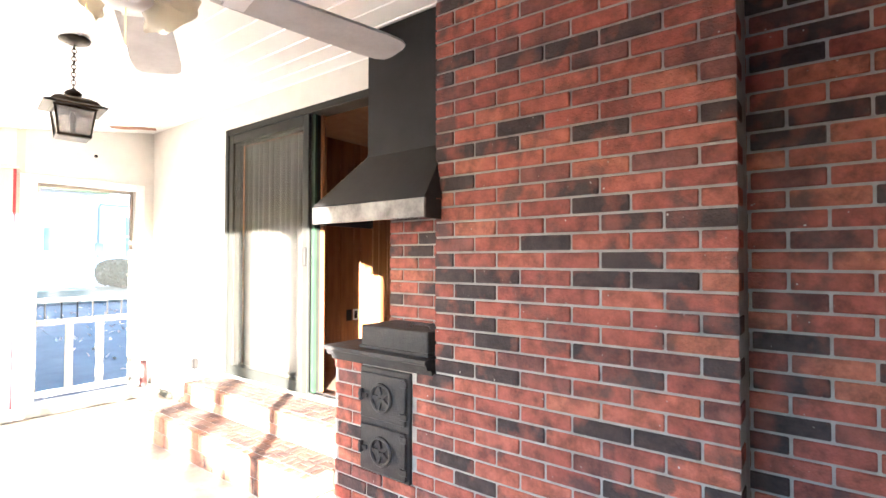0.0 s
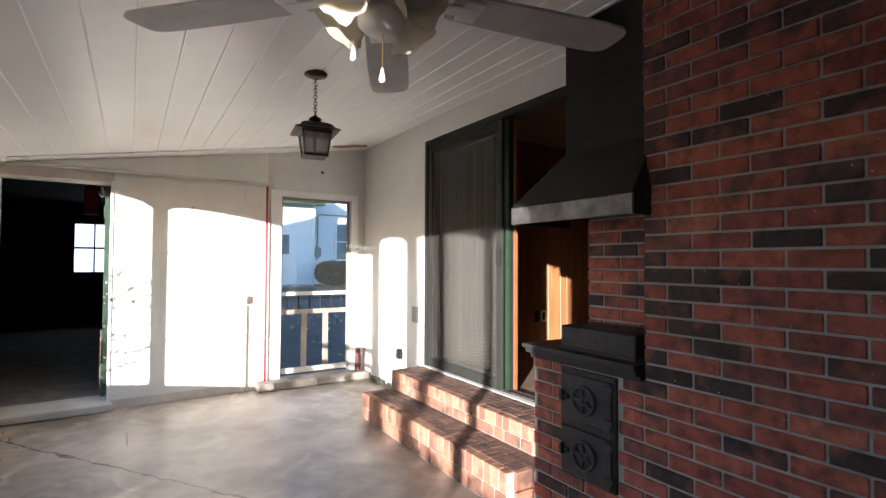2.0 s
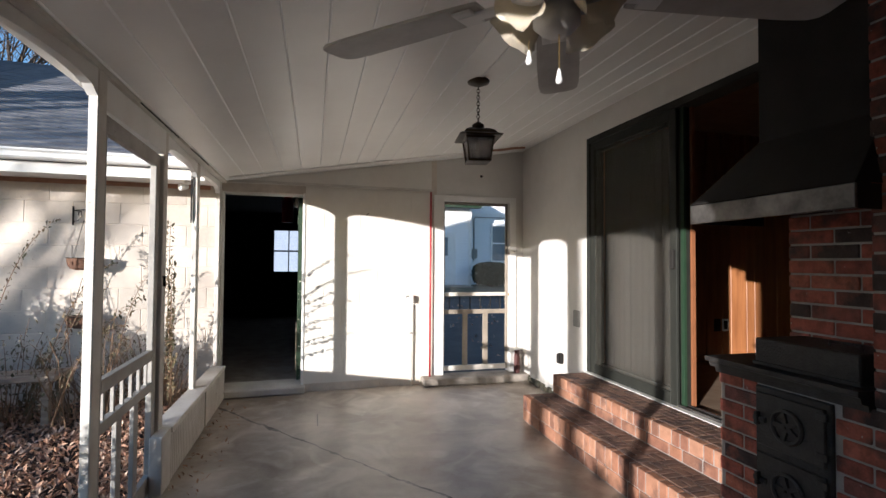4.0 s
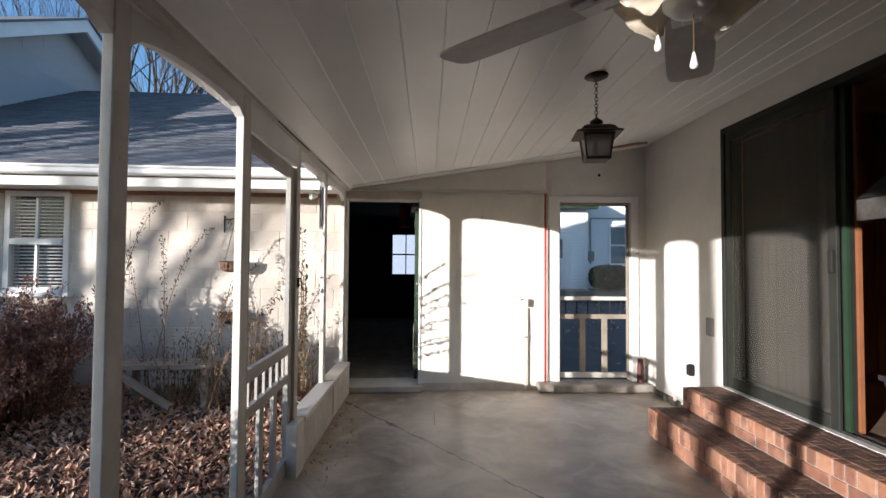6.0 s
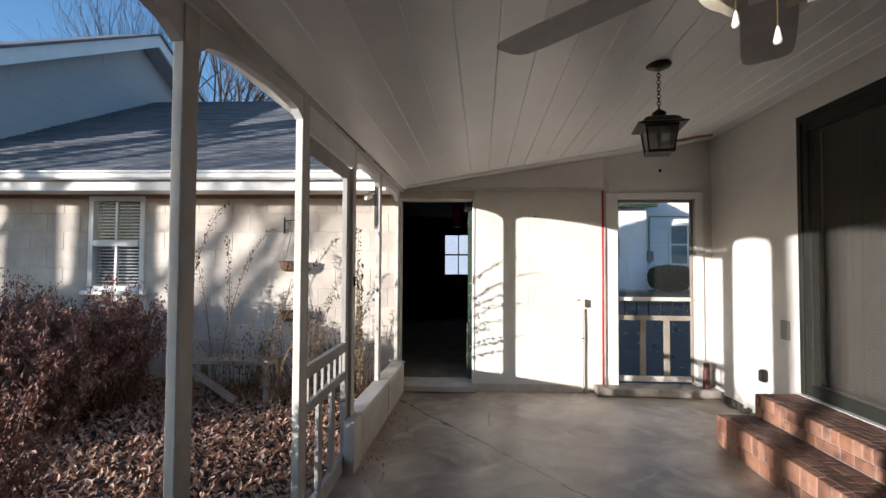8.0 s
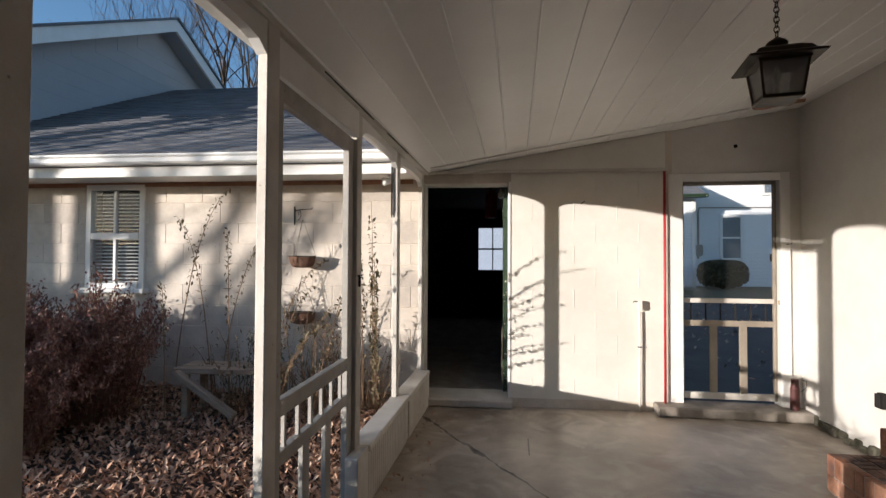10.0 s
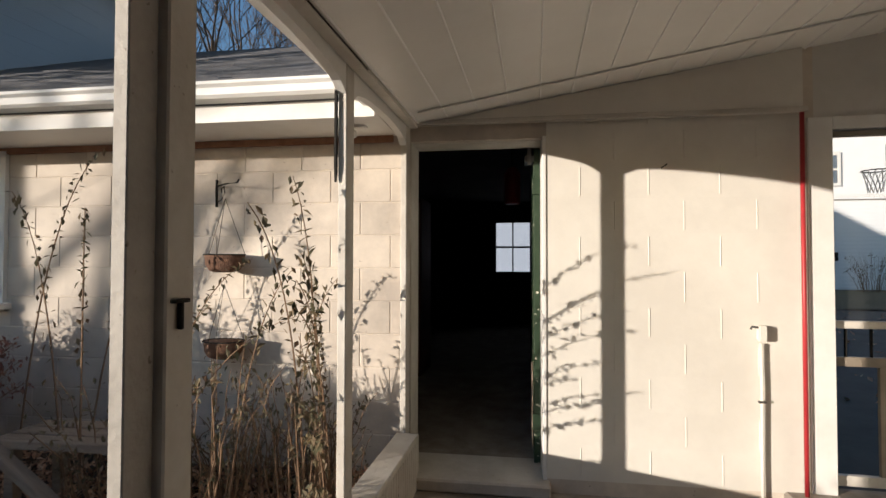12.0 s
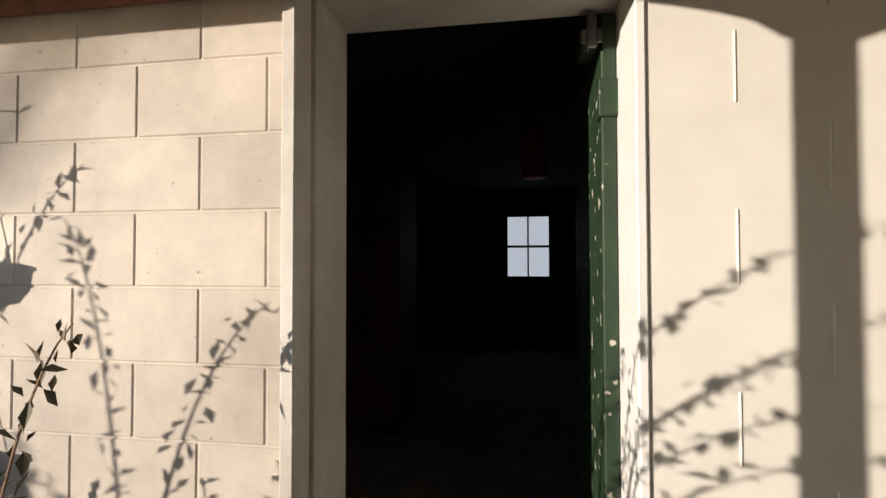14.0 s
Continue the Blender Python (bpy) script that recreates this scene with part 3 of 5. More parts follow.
part("window_frame", boxes((-0.345, 0.345, 0, 0.05, 0.47, 0.5), (-0.345, 0.345, 0, 0.05, -0.5, -0.47), (-0.345, -0.32, 0, 0.05, -0.47, 0.47), (0.32, 0.345, 0, 0.05, -0.47, 0.47), (-0.012, 0.012, 0, 0.05, -0.47, 0.47), (-0.32, 0.32, 0.002, 0.05, -0.018, 0.018)), CARD, gw)
for sx in (-1, 1):
    for sz in (-1, 1):
        part("pane", bx(min(sx * 0.012, sx * 0.32), max(sx * 0.012, sx * 0.32), 0.02, 0.024, min(sz * 0.018, sz * 0.47), max(sz * 0.018, sz * 0.47)), GLASS, gw)
# emitting sheet in place of real daylight behind the panes
tagged(part("backdrop", bx(-3, 1.1, 13.6, 13.62, -0.1, 3.2), glow_mat("pale_daylight", (0.86, 0.90, 0.95), 0.42)), "pale glowing sheet standing in for daylight beyond the garage window", "backdrop", kind="structure")
cab = thing("tall_cabinet", "dark reddish brown wooden cabinet in the garage", "cabinet", (-1.72, 8.0, 0.06))
part("body", bx(-0.35, 0.35, -0.25, 0.25, 0, 1.9, 0.01), mat("red_brown_wood", (0.10, 0.03, 0.018), rough=0.6), cab)
part("door", bx(-0.33, 0.33, -0.275, -0.252, 0.05, 1.85, 0.006), mat("red_brown_door", (0.12, 0.035, 0.02), rough=0.6), cab)
tank = thing("hanging_tin", "dark red tin hanging high in the garage", "tin", (-0.40, 7.6, 1.86))
part("tin_body", lathe([(0.07, 0), (0.08, 0.01), (0.08, 0.30), (0.05, 0.36), (0.02, 0.37)], 16), RED, tank, smooth=False)
part("strap", bx(-0.012, 0.012, -0.004, 0.004, 0.37, 0.56), WORN_METAL, tank)

# eave, gutter and roof of the garage
eave = thing("garage_roof", "grey shingled garage roof with white gutter and soffit", "roof", (-1.0, 5.40, 0), 2.4, kind="structure")
part("soffit", bx(-7.6, 0.02, -0.46, 0.2, 2.03, 2.05), WHITE, eave)
part("dark_trim", bx(-7.5, 0.0, -0.02, 0.0, 1.99, 2.029), PAPER, eave)
part("fascia", bx(-7.6, 0.02, -0.485, -0.461, 2.005, 2.15), WHITE, eave)
part("gutter", prism([(-0.487, 2.10), (-0.57, 2.10), (-0.585, 2.115), (-0.585, 2.15), (-0.60, 2.165), (-0.60, 2.18), (-0.59, 2.18), (-0.575, 2.16), (-0.575, 2.115), (-0.487, 2.11)], -7.6, 0.02, "x"), WHITE, eave)
sl = math.atan2(4.23 - 2.19, 4.15)
part("roof_deck", prism([(-0.56, 2.165), (3.6, 4.21), (3.6, 4.10), (-0.45, 2.06)], -7.7, 0.0, "x"), SHINGLE, eave)
part("roof_over_porch", prism([(0.35, 2.615), (3.6, 4.21), (3.6, 4.10), (0.35, 2.5)], 0.0, 2.25, "x"), SHINGLE, eave)
part("roof_back", prism([(3.6, 4.21), (7.3, 2.4), (7.3, 2.3), (3.6, 4.10)], -7.7, 2.25, "x"), SHINGLE, eave)
bm = bmesh.new()
rr = random.Random(8)
rows = 34
mt = pose(0, -0.56, 2.17, math.degrees(sl))
for r in range(rows):
    s0 = r / rows * 4.63
    x = -7.7
    while x < -0.05:
        w = min(rr.uniform(0.5, 1.1), 0.06 - x)
        add_box(bm, x, x + w - 0.004, 0.0, 0.17, 0.0, 0.016, mt @ pose(0, s0, 0.016 + rr.uniform(0, 0.006), -5.0))
        x += w
part("shingle_courses", bm, SHINGLE, eave)["kind"] = "stuff"

# window of the garage wall
wn1 = thing("window_1", "white double-hung window with lowered blinds in the block wall", "window", (-3.92, 5.267, 1.51), 2.4, kind="structure")
part("window_frame", boxes((-0.305, -0.255, -0.012, 0.06, -0.5, 0.5), (0.255, 0.305, -0.012, 0.06, -0.5, 0.5), (-0.255, 0.255, -0.012, 0.06, 0.45, 0.5), (-0.245, 0.245, -0.03, 0.06, -0.5, -0.45), (-0.245, 0.245, -0.02, 0.04, -0.03, 0.03), (-0.012, 0.012, -0.012, 0.02, 0.03, 0.44), (-0.012, 0.012, -0.012, 0.02, -0.45, -0.03)), WHITE, wn1)
part("window_sill", bx(-0.345, 0.345, -0.07, 0.02, -0.545, -0.5, 0.006), WHITE, wn1)
part("pane", bx(-0.245, 0.245, 0.008, 0.012, 0.03, 0.44), GLASS, wn1)
part("pane", bx(-0.245, 0.245, 0.008, 0.012, -0.45, -0.03), GLASS, wn1)
bm = bmesh.new()
for k in range(26):
    add_box(bm, -0.24, 0.24, -0.009, 0.009, -0.0008, 0.0008, pose(0, 0.045, -0.44 + k * 0.034, 35))
part("blind", bm, WHITE, wn1, "pale slatted blind")
# dark sheet in place of the unlit room behind the panes
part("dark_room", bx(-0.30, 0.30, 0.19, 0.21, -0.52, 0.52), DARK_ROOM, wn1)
fl = thing("flood_light", "white twin flood light under the soffit", "lamp", (-1.13, 5.17, 2.028))
part("mount", lathe([(0.05, 0), (0.05, -0.012), (0.035, -0.02)], 14), WHITE, fl)
part("head", lathe([(0.018, 0), (0.026, 0.02), (0.034, 0.06), (0.036, 0.075)], 14), WHITE, fl, m=pose(-0.01, -0.02, -0.045, 0, -100, 35), smooth=True)

# taller gabled house behind, its gable turned away from the sun
gh = thing("gabled_house", "taller grey-sided house with a pale rake board", "house", (-5.94, 8.36, 0), 90)
GA, GS = 5.25, 0.52


def rake(w, top, bottom, y0, y1):
    """A band that follows both slopes of the gable."""
    return prism([(w, GA - GS * w + top), (0.0, GA + top), (-w, GA - GS * w + top), (-w, GA - GS * w + bottom), (0.0, GA + bottom), (w, GA - GS * w + bottom)], y0, y1, "y")


part("wall", prism([(3.3, 0.0), (3.3, GA - GS * 3.3 - 0.17), (0.0, GA - 0.17), (-3.3, GA - GS * 3.3 - 0.17), (-3.3, 0.0)], 0, 0.6, "y"), GABLE, gh)
part("rake_board", rake(3.62, -0.002, -0.20, -0.32, -0.28), WHITE, gh)
part("rake_soffit", rake(3.6, -0.16, -0.198, -0.28, -0.004), GABLE, gh)
part("roof", rake(3.68, 0.04, 0.0, -0.35, 0.65), SHINGLE, gh)
bm = bmesh.new()
for k in range(14):
    z = 2.2 + k * 0.2
    w = min(3.3, (GA - 0.2 - z - 0.2) / GS)
    if w > 0.1:
        add_box(bm, -w, w, -0.003, 0.0, z, z + 0.198)
part("siding", bm, GABLE, gh)
fr = thing("far_roof", "dark roof of a further building", "roof", (-15.2, 14.0, 0), 10)
part("sheet", prism([(-4, 7.5), (2.2, 7.5), (1.4, 8.0), (-4, 8.3)], 0, 5, "y"), SHINGLE, fr)
part("wall", bx(-4, 2.0, 0.1, 5, 0, 7.5), GABLE, fr)

# ---------------- fireplace ----------------
CP, SP = 0.0675, 0.2175


def brick_face(parent, x, y0, y1, z0, z1, shift=0.0, clip=None, material=BRICK, depth=0.1):
    """Courses of stretchers on a plane x = const that faces -x, in half bond."""
    r = 0
    rr = random.Random(int(1000 * (x + y0)))
    while z0 + (r + 1) * CP <= z1 + 0.03:
        zb = z0 + r * CP
        zt = min(zb + CP, z1)
        y = y1 + (SP / 2 if r % 2 else 0.0) + shift
        while y > y0:
            a, b = max(y - SP, y0), min(y, y1)
            y -= SP
            for a, b in (clip(a, b, zb, zt) if clip else [(a, b)]):
                if b - a < 0.03:
                    continue
                L = round((b - a - 0.010) / 0.004) * 0.004
                piece("brick", (depth, L, zt - zb - 0.010), material, parent, (x + depth / 2 + rr.uniform(-0.0015, 0.0025), (a + b) / 2, (zb + zt) / 2), 0.0035)
        r += 1


FY0, FY1, FYB = 0.33, 1.53, 2.21
fire = thing("brick_fireplace", "red and black brick outdoor fireplace built up to the ceiling", "fireplace", (0, 0, 0), kind="structure")
part("mortar_core", boxes((BXF + 0.008, 2.285, FY0 + 0.008, FY1 - 0.008, 0, zc(BXF) - 0.012), (BXF + 0.008, 2.24, FY1 - 0.008, FYB - 0.008, 0, 0.79)), MORTAR, fire)


def round_doors(a, b, z0, z1):
    """The stretches of a brick that are left beside the stove doors and below the grill top."""
    if z0 >= 0.77:
        return [(a, min(b, FY1))]
    if z1 > 0.30:
        return [(a, min(b, 1.665)), (max(a, 1.995), b)]
    return [(a, b)]


brick_face(fire, BXF, FY0, FYB, 0.0, zc(BXF) - 0.01, FY1 + 4 * SP - FYB, round_doors)
# brick at the back of the grill and the recessed stretch of wall
grill_back = thing("wall_grill_back", "dark red brick wall behind the grill", "brick wall", kind="structure")
part("mortar_core", bx(2.178, 2.285, FY1 - 0.008, 2.10, 0.8, 2.5), MORTAR, grill_back)
brick_face(grill_back, 2.17, FY1, 2.11, 0.86, 1.75)
recess = thing("wall_recess", "recessed red and black brick wall in shade", "brick wall", kind="structure")
part("mortar_core", bx(2.098, 2.285, -2.4, FY0 + 0.008, 0, zc(2.09) - 0.012), MORTAR, recess)
brick_face(recess, 2.09, -1.35, FY0 + 0.06, 0.0, zc(2.09) - 0.01, 0.05)

shelf = thing("iron_shelf", "black cast iron grill top on the brick base", "grill top", (0, 0, 0.795))
part("slab", prism([(1.80, 0.075), (2.165, 0.075), (2.165, 0.0), (1.85, 0.0), (1.845, 0.022), (1.815, 0.03), (1.81, 0.05), (1.80, 0.055)], FY1 + 0.003, 2.215, "y"), IRON, shelf)
part("left_edge", prism([(2.215, 0.075), (2.215, 0.055), (2.23, 0.055), (2.23, 0.075)], 1.80, 2.165, "x"), IRON, shelf)
box = thing("grill_box", "black sheet metal grill cover with a bar handle", "grill", (1.98, 1.80, 0.871))
part("cover", bx(-0.11, 0.16, -0.225, 0.215, 0, 0.115, 0.006), IRON, box)
part("rim", boxes((-0.118, 0.165, -0.232, 0.222, 0.0, 0.016), bevel=0.003), IRON, box)
part("handle", tube([(-0.02, -0.17, 0.11), (-0.02, -0.165, 0.132), (-0.02, -0.05, 0.134), (-0.02, -0.045, 0.11)], 0.007, 8), IRON, box)
ash = thing("stove_doors", "pair of black cast iron stove doors set in the brick base", "stove door", (BXF - 0.004, 1.83, 0.27))
part("frame", boxes((-0.006, 0.05, -0.165, 0.165, 0.0, 0.515), bevel=0.004), IRON, ash)
for z0 in (0.015, 0.27):
    leaf = part("door", bx(-0.022, -0.007, -0.15, 0.15, z0, z0 + 0.222, 0.004), IRON, ash)
    bm = tube([(0.064 * math.cos(a * math.pi / 12), 0.064 * math.sin(a * math.pi / 12), 0.007) for a in range(25)], 0.009, 6)
    for k in range(5):
        add_box(bm, -0.010, 0.010, 0.004, 0.060, 0.0, 0.011, pose(0, 0, 0, 0, 0, k * 72))
    part("draft_wheel", bm, IRON, leaf, m=pose(-0.022, 0.0, z0 + 0.111, 0, -90))
    part("latch", boxes((-0.034, -0.022, 0.095, 0.155, z0 + 0.10, z0 + 0.12), (-0.045, -0.022, 0.125, 0.14, z0 + 0.085, z0 + 0.14), bevel=0.002), IRON, leaf)
    for zz in (0.03, 0.18):
        part("hinge", bx(-0.03, -0.018, -0.165, -0.12, z0 + zz, z0 + zz + 0.03, 0.003), IRON, leaf)

hood = thing("range_hood", "black sheet metal hood with a worn bright lip over the grill", "hood", (0, 0, 1.50))
HL, HR, HX = 2.245, 1.485, 1.735


def hood_shell():
    bm = bmesh.new()
    low = [(HX, HR), (HX, HL), (2.165, HL), (2.165, HR)]
    top = [(1.955, 1.534), (1.955, 2.06), (2.165, 2.06), (2.165, 1.534)]
    a = [bm.verts.new((x, y, 0.09)) for x, y in low]
    b = [bm.verts.new((x, y, 0.37)) for x, y in top]
    c = [bm.verts.new((x, y, zc(x) - 1.50 - 0.004)) for x, y in top]
    for p, q in ((a, b), (b, c)):
        for i in range(4):
            bm.faces.new((p[i], p[(i + 1) % 4], q[(i + 1) % 4], q[i]))
    bm.faces.new(c)
    bmesh.ops.recalc_face_normals(bm, faces=bm.faces)
    return bm


part("shell", hood_shell(), BLACK_METAL, hood)
part("lip", boxes((HX, HX + 0.012, HR, HL, 0.0, 0.088), bevel=0.003), WORN_METAL, hood, "bright worn metal lip")
part("side_lip", bx(HX + 0.013, 2.165, HL - 0.012, HL, 0.0, 0.088), BLACK_METAL, hood)
part("side_lip", bx(HX + 0.013, 1.855, HR, HR + 0.012, 0.0, 0.088), BLACK_METAL, hood)
part("seam", boxes((1.951, 1.955, 1.534, 2.06, 0.364, 0.378)), BLACK_METAL, hood)

# ---------------- brick steps ----------------
SX1, SX2, SY0, SY1 = 1.678, 1.95, 2.215, 4.10


def step(name, x0, x1, z0, z1, label):
    st = thing(name, label, "step", (0, 0, z0), kind="structure")
    h = z1 - z0
    part("core", bx(x0 + 0.006, x1, SY0, SY1 - 0.006, 0.0, h - 0.006), MORTAR, st)
    # riser: on-edge headers above a course of stretchers
    hb = h * 0.54
    y, k = SY1, 0
    while y > SY0 + 0.02:
        w = (0.068, 0.068, 0.105)[k % 3]
        a = max(y - w, SY0)
        if y - a > 0.03:
            piece("brick", (0.05, y - a - 0.008, hb - 0.004), STEP_BRICK, st, (x0 + 0.0255, (a + y) / 2, h - hb / 2 - 0.001), 0.004)
        y, k = a, k + 1
    y, k = SY1, 0
    while y > SY0 + 0.02:
        w = (0.105, 0.2, 0.105, 0.15)[k % 4]
        a = max(y - w, SY0)
        if y - a > 0.03:
            piece("brick", (0.05, y - a - 0.008, h - hb - 0.008), STEP_BRICK, st, (x0 + 0.0255, (a + y) / 2, (h - hb) / 2 + 0.001), 0.004)
        y, k = a, k + 1
    # tread: pairs of bricks laid in turn along and across
    u = 0.105
    nx = int(round((x1 - x0 - 0.05) / u))
    ux = (x1 - x0 - 0.052) / nx
    j = 0
    y = SY1 - 0.002
    while y - u > SY0 - 0.02:
        for i in range(nx):
            xa = x0 + 0.052 + i * ux
            if (i + j) % 2:
                for q in (0, 1):
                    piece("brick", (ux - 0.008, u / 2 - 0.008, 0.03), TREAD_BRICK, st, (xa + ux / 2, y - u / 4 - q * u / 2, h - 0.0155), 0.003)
            else:
                for q in (0, 1):
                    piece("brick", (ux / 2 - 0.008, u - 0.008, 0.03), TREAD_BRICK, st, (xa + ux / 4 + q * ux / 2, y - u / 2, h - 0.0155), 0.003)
        y -= u
        j += 1
    # near end, clear of the fireplace
    if x0 < BXF - 0.05:
        for zz in (0.25, 0.75):
            piece("brick", (BXF - x0 - 0.062, 0.03, h / 2 - 0.008), STEP_BRICK, st, ((x0 + BXF + 0.05) / 2, SY0 - 0.004, h * zz), 0.004)
    # far end
    for zz in (0.25, 0.75):
        for i in range(2):
            piece("brick", ((x1 - x0) / 2 - 0.008, 0.03, h / 2 - 0.008), STEP_BRICK, st, (x0 + (i + 0.5) * (x1 - x0) / 2, SY1 - 0.012, h * zz), 0.004)
    return st


step("step_lower", SX1, WX, 0.0, 0.212, "lower brick step with patterned brick tread")
step("step_upper", SX2, WX, 0.212, 0.37, "upper brick step below the sliding door")

# ---------------- sliding door ----------------
sd = thing("sliding_door", "dark framed sliding glass door, half open, with a dusty screen", "sliding door", (WX, 2.12, 0.345), kind="structure")
H = 2.055
part("frame", boxes((-0.012, 0.13, 1.945, 1.99, 0.03, H), (-0.012, 0.13, 0.045, 1.945, H - 0.05, H), bevel=0.003), DARK_ALU, sd)
part("side_jamb", boxes((-0.012, 0.13, 0.0, 0.045, 0.03, H), bevel=0.003), GREY_PLATE, sd)
part("threshold", boxes((-0.04, 0.13, 0.0, 1.99, 0.0, 0.028), bevel=0.003), WHITE, sd, "white painted threshold strip")
part("track", boxes((0.01, 0.015, 0.045, 1.945, 0.028, 0.045), (0.06, 0.065, 0.045, 1.945, 0.028, 0.045)), WORN_METAL, sd)
pan = part("screen_panel", boxes((0.0, 0.022, 0.89, 0.955, 0.03, H - 0.05), (0.0, 0.022, 1.885, 1.945, 0.03, H - 0.05), (0.0, 0.022, 0.955, 1.885, H - 0.12, H - 0.05), (0.0, 0.022, 0.955, 1.885, 0.03, 0.11), bevel=0.003), GREY_ALU, sd, "grey metal screen panel")
part("screen", bx(0.009, 0.011, 0.955, 1.885, 0.11, H - 0.12), SLIDER_SCREEN, pan).visible_shadow = False
part("handle", bx(-0.022, 0.0, 0.90, 0.935, 0.93, 1.06, 0.004), CARD, pan)
gp = part("glass_panel", boxes((0.05, 0.085, 0.86, 0.94, 0.03, H - 0.05), (0.05, 0.085, 1.87, 1.945, 0.03, H - 0.05), (0.05, 0.085, 0.94, 1.87, H - 0.13, H - 0.05), (0.05, 0.085, 0.94, 1.87, 0.03, 0.12), bevel=0.003), DARK_ALU, sd)
part("glass", bx(0.066, 0.07, 0.94, 1.87, 0.12, H - 0.13), SLIDER_GLASS, gp).visible_shadow = False
part("weather_strip", boxes((0.03, 0.049, 0.855, 0.885, 0.03, H - 0.05)), mat("dull_green_edge", (0.012, 0.035, 0.016), (0.02, 0.045, 0.022), scale=6, rough=0.6), sd, "dull green edge of the open panel")
part("panel_edge", boxes((0.086, 0.11, 0.845, 0.875, 0.03, H - 0.05)), mat("raw_wood_edge", (0.26, 0.10, 0.04), rough=0.6), sd, "raw orange wood edge")
# curtain behind the glass; its near-black colour stands in for the unlit room
bm = bmesh.new()
prev = None
for k in range(91):
    y = 0.93 + k * 0.0115
    xx = 0.17 + 0.022 * math.sin(k * 0.95) + 0.006 * math.sin(k * 2.3)
    cur = (bm.verts.new((xx, y, 0.06)), bm.verts.new((xx, y, H - 0.1)))
    if prev:
        bm.faces.new((prev[0], cur[0], cur[1], prev[1]))
    prev = cur
bmesh.ops.solidify(bm, geom=bm.faces[:], thickness=0.003)
cur_t = thing("curtain", "near-black pleated curtain that dims the closed half", "curtain", (WX, 2.12, 0.345))
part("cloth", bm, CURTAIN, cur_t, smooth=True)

# ---------------- room behind the sliding door ----------------
RF = 0.37
room = part("family_room", boxes((2.42, 6.2, 0.2, 4.35, 0.2, RF), (2.42, 6.2, 0.2, 4.35, 2.62, 2.7), (6.1, 6.2, 0.2, 4.35, RF, 2.62), (2.42, 6.1, 0.1, 0.2, RF, 2.62), (2.42, 6.1, 4.30, 4.38, RF, 2.62)), WOOD_FLOOR)
tagged(room, "dim room with a pale floor behind the sliding door", "room", kind="structure")
panel_wall = thing("wall_panelled", "orange brown vertical wood panelling", "panelled wall", kind="structure")
rr = random.Random(3)
x = 2.44
while x < 6.0:
    w = rr.choice((0.10, 0.14, 0.19))
    piece("board", (w - 0.006, 0.02, 2.24), PANELLING, panel_wall, (x + w / 2, 4.285, RF + 1.125), 0.004)
    x += w
part("baseboard", bx(2.44, 6.0, 4.255, 4.274, RF, RF + 0.06), PANELLING, panel_wall)
for i, x in enumerate((3.80, 3.895)):
    o = thing("wall_outlet", "dark outlet plate on the wood panelling" if i == 0 else "pale framed outlet plate on the wood panelling", "outlet", (x, 4.274, RF + 0.345), group="outlets on the panelling")
    part("plate", bx(-0.038, 0.038, -0.008, 0.0, -0.06, 0.06, 0.003), CARD if i == 0 else WHITE, o)
    part("socket", bx(-0.022, 0.022, -0.012, -0.008, -0.042, 0.042, 0.002), CARD, o)

# ---------------- lantern ----------------
lan = thing("hanging_lantern", "dark bronze lantern with seeded glass hanging on a chain", "lantern", (0.885, 2.94, 1.885))
LZ = zc(0.885) - 1.885
part("canopy", lathe([(0.012, LZ - 0.035), (0.03, LZ - 0.03), (0.062, LZ - 0.016), (0.066, LZ - 0.004), (0.05, LZ + 0.008)], 24), BRONZE, lan, smooth=True)
bm = bmesh.new()
cz0, cz1 = 0.242, LZ - 0.035
nl = 11
for k in range(nl):
    zm = cz0 + (k + 0.5) * (cz1 - cz0) / nl
    hh = (cz1 - cz0) / nl * 0.68
    ring = []
    for i in range(13):
        a = 2 * math.pi * i / 12
        u, v = 0.009 * math.cos(a), hh * math.sin(a)
        ring.append((u, 0, zm + v) if k % 2 else (0, u, zm + v))
    tube(ring, 0.0022, 5, bm)
part("chain", bm, BRONZE, lan)
part("finial", lathe([(0.006, 0.242), (0.012, 0.236), (0.028, 0.226), (0.036, 0.217), (0.034, 0.209), (0.020, 0.203), (0.020, 0.190)], 20), BRONZE, lan, smooth=True)


def square_prof(prof, rot=45.0):
    bm = lathe([(r * math.sqrt(2), z) for r, z in prof], 4)
    bmesh.ops.rotate(bm, verts=bm.verts, cent=(0, 0, 0), matrix=Matrix.Rotation(radians(rot), 3, 'Z'))
    return bm


TW = pose(0, 0, 0, 0, 0, -8)
part("roof", square_prof([(0.118, 0.139), (0.122, 0.145), (0.095, 0.158), (0.082, 0.176), (0.058, 0.190), (0.024, 0.196)]), BRONZE, lan, "flared square lantern roof", m=TW)
body = part("cage", square_prof([(0.062, 0.0), (0.066, 0.004), (0.066, 0.013), (0.058, 0.016)]), BRONZE, lan, m=TW)
for sx in (-1, 1):
    for sy in (-1, 1):
        part("corner_bar", tube([(sx * 0.061, sy * 0.061, 0.010), (sx * 0.079, sy * 0.079, 0.150)], 0.0055, 4), BRONZE, body)
part("top_ring", square_prof([(0.080, 0.130), (0.084, 0.133), (0.084, 0.143), (0.076, 0.146)]), BRONZE, body)
LGLASS = sheer_mat("seeded_glass", (0.62, 0.60, 0.55), 0.35, gloss=1.45, rough=0.12)
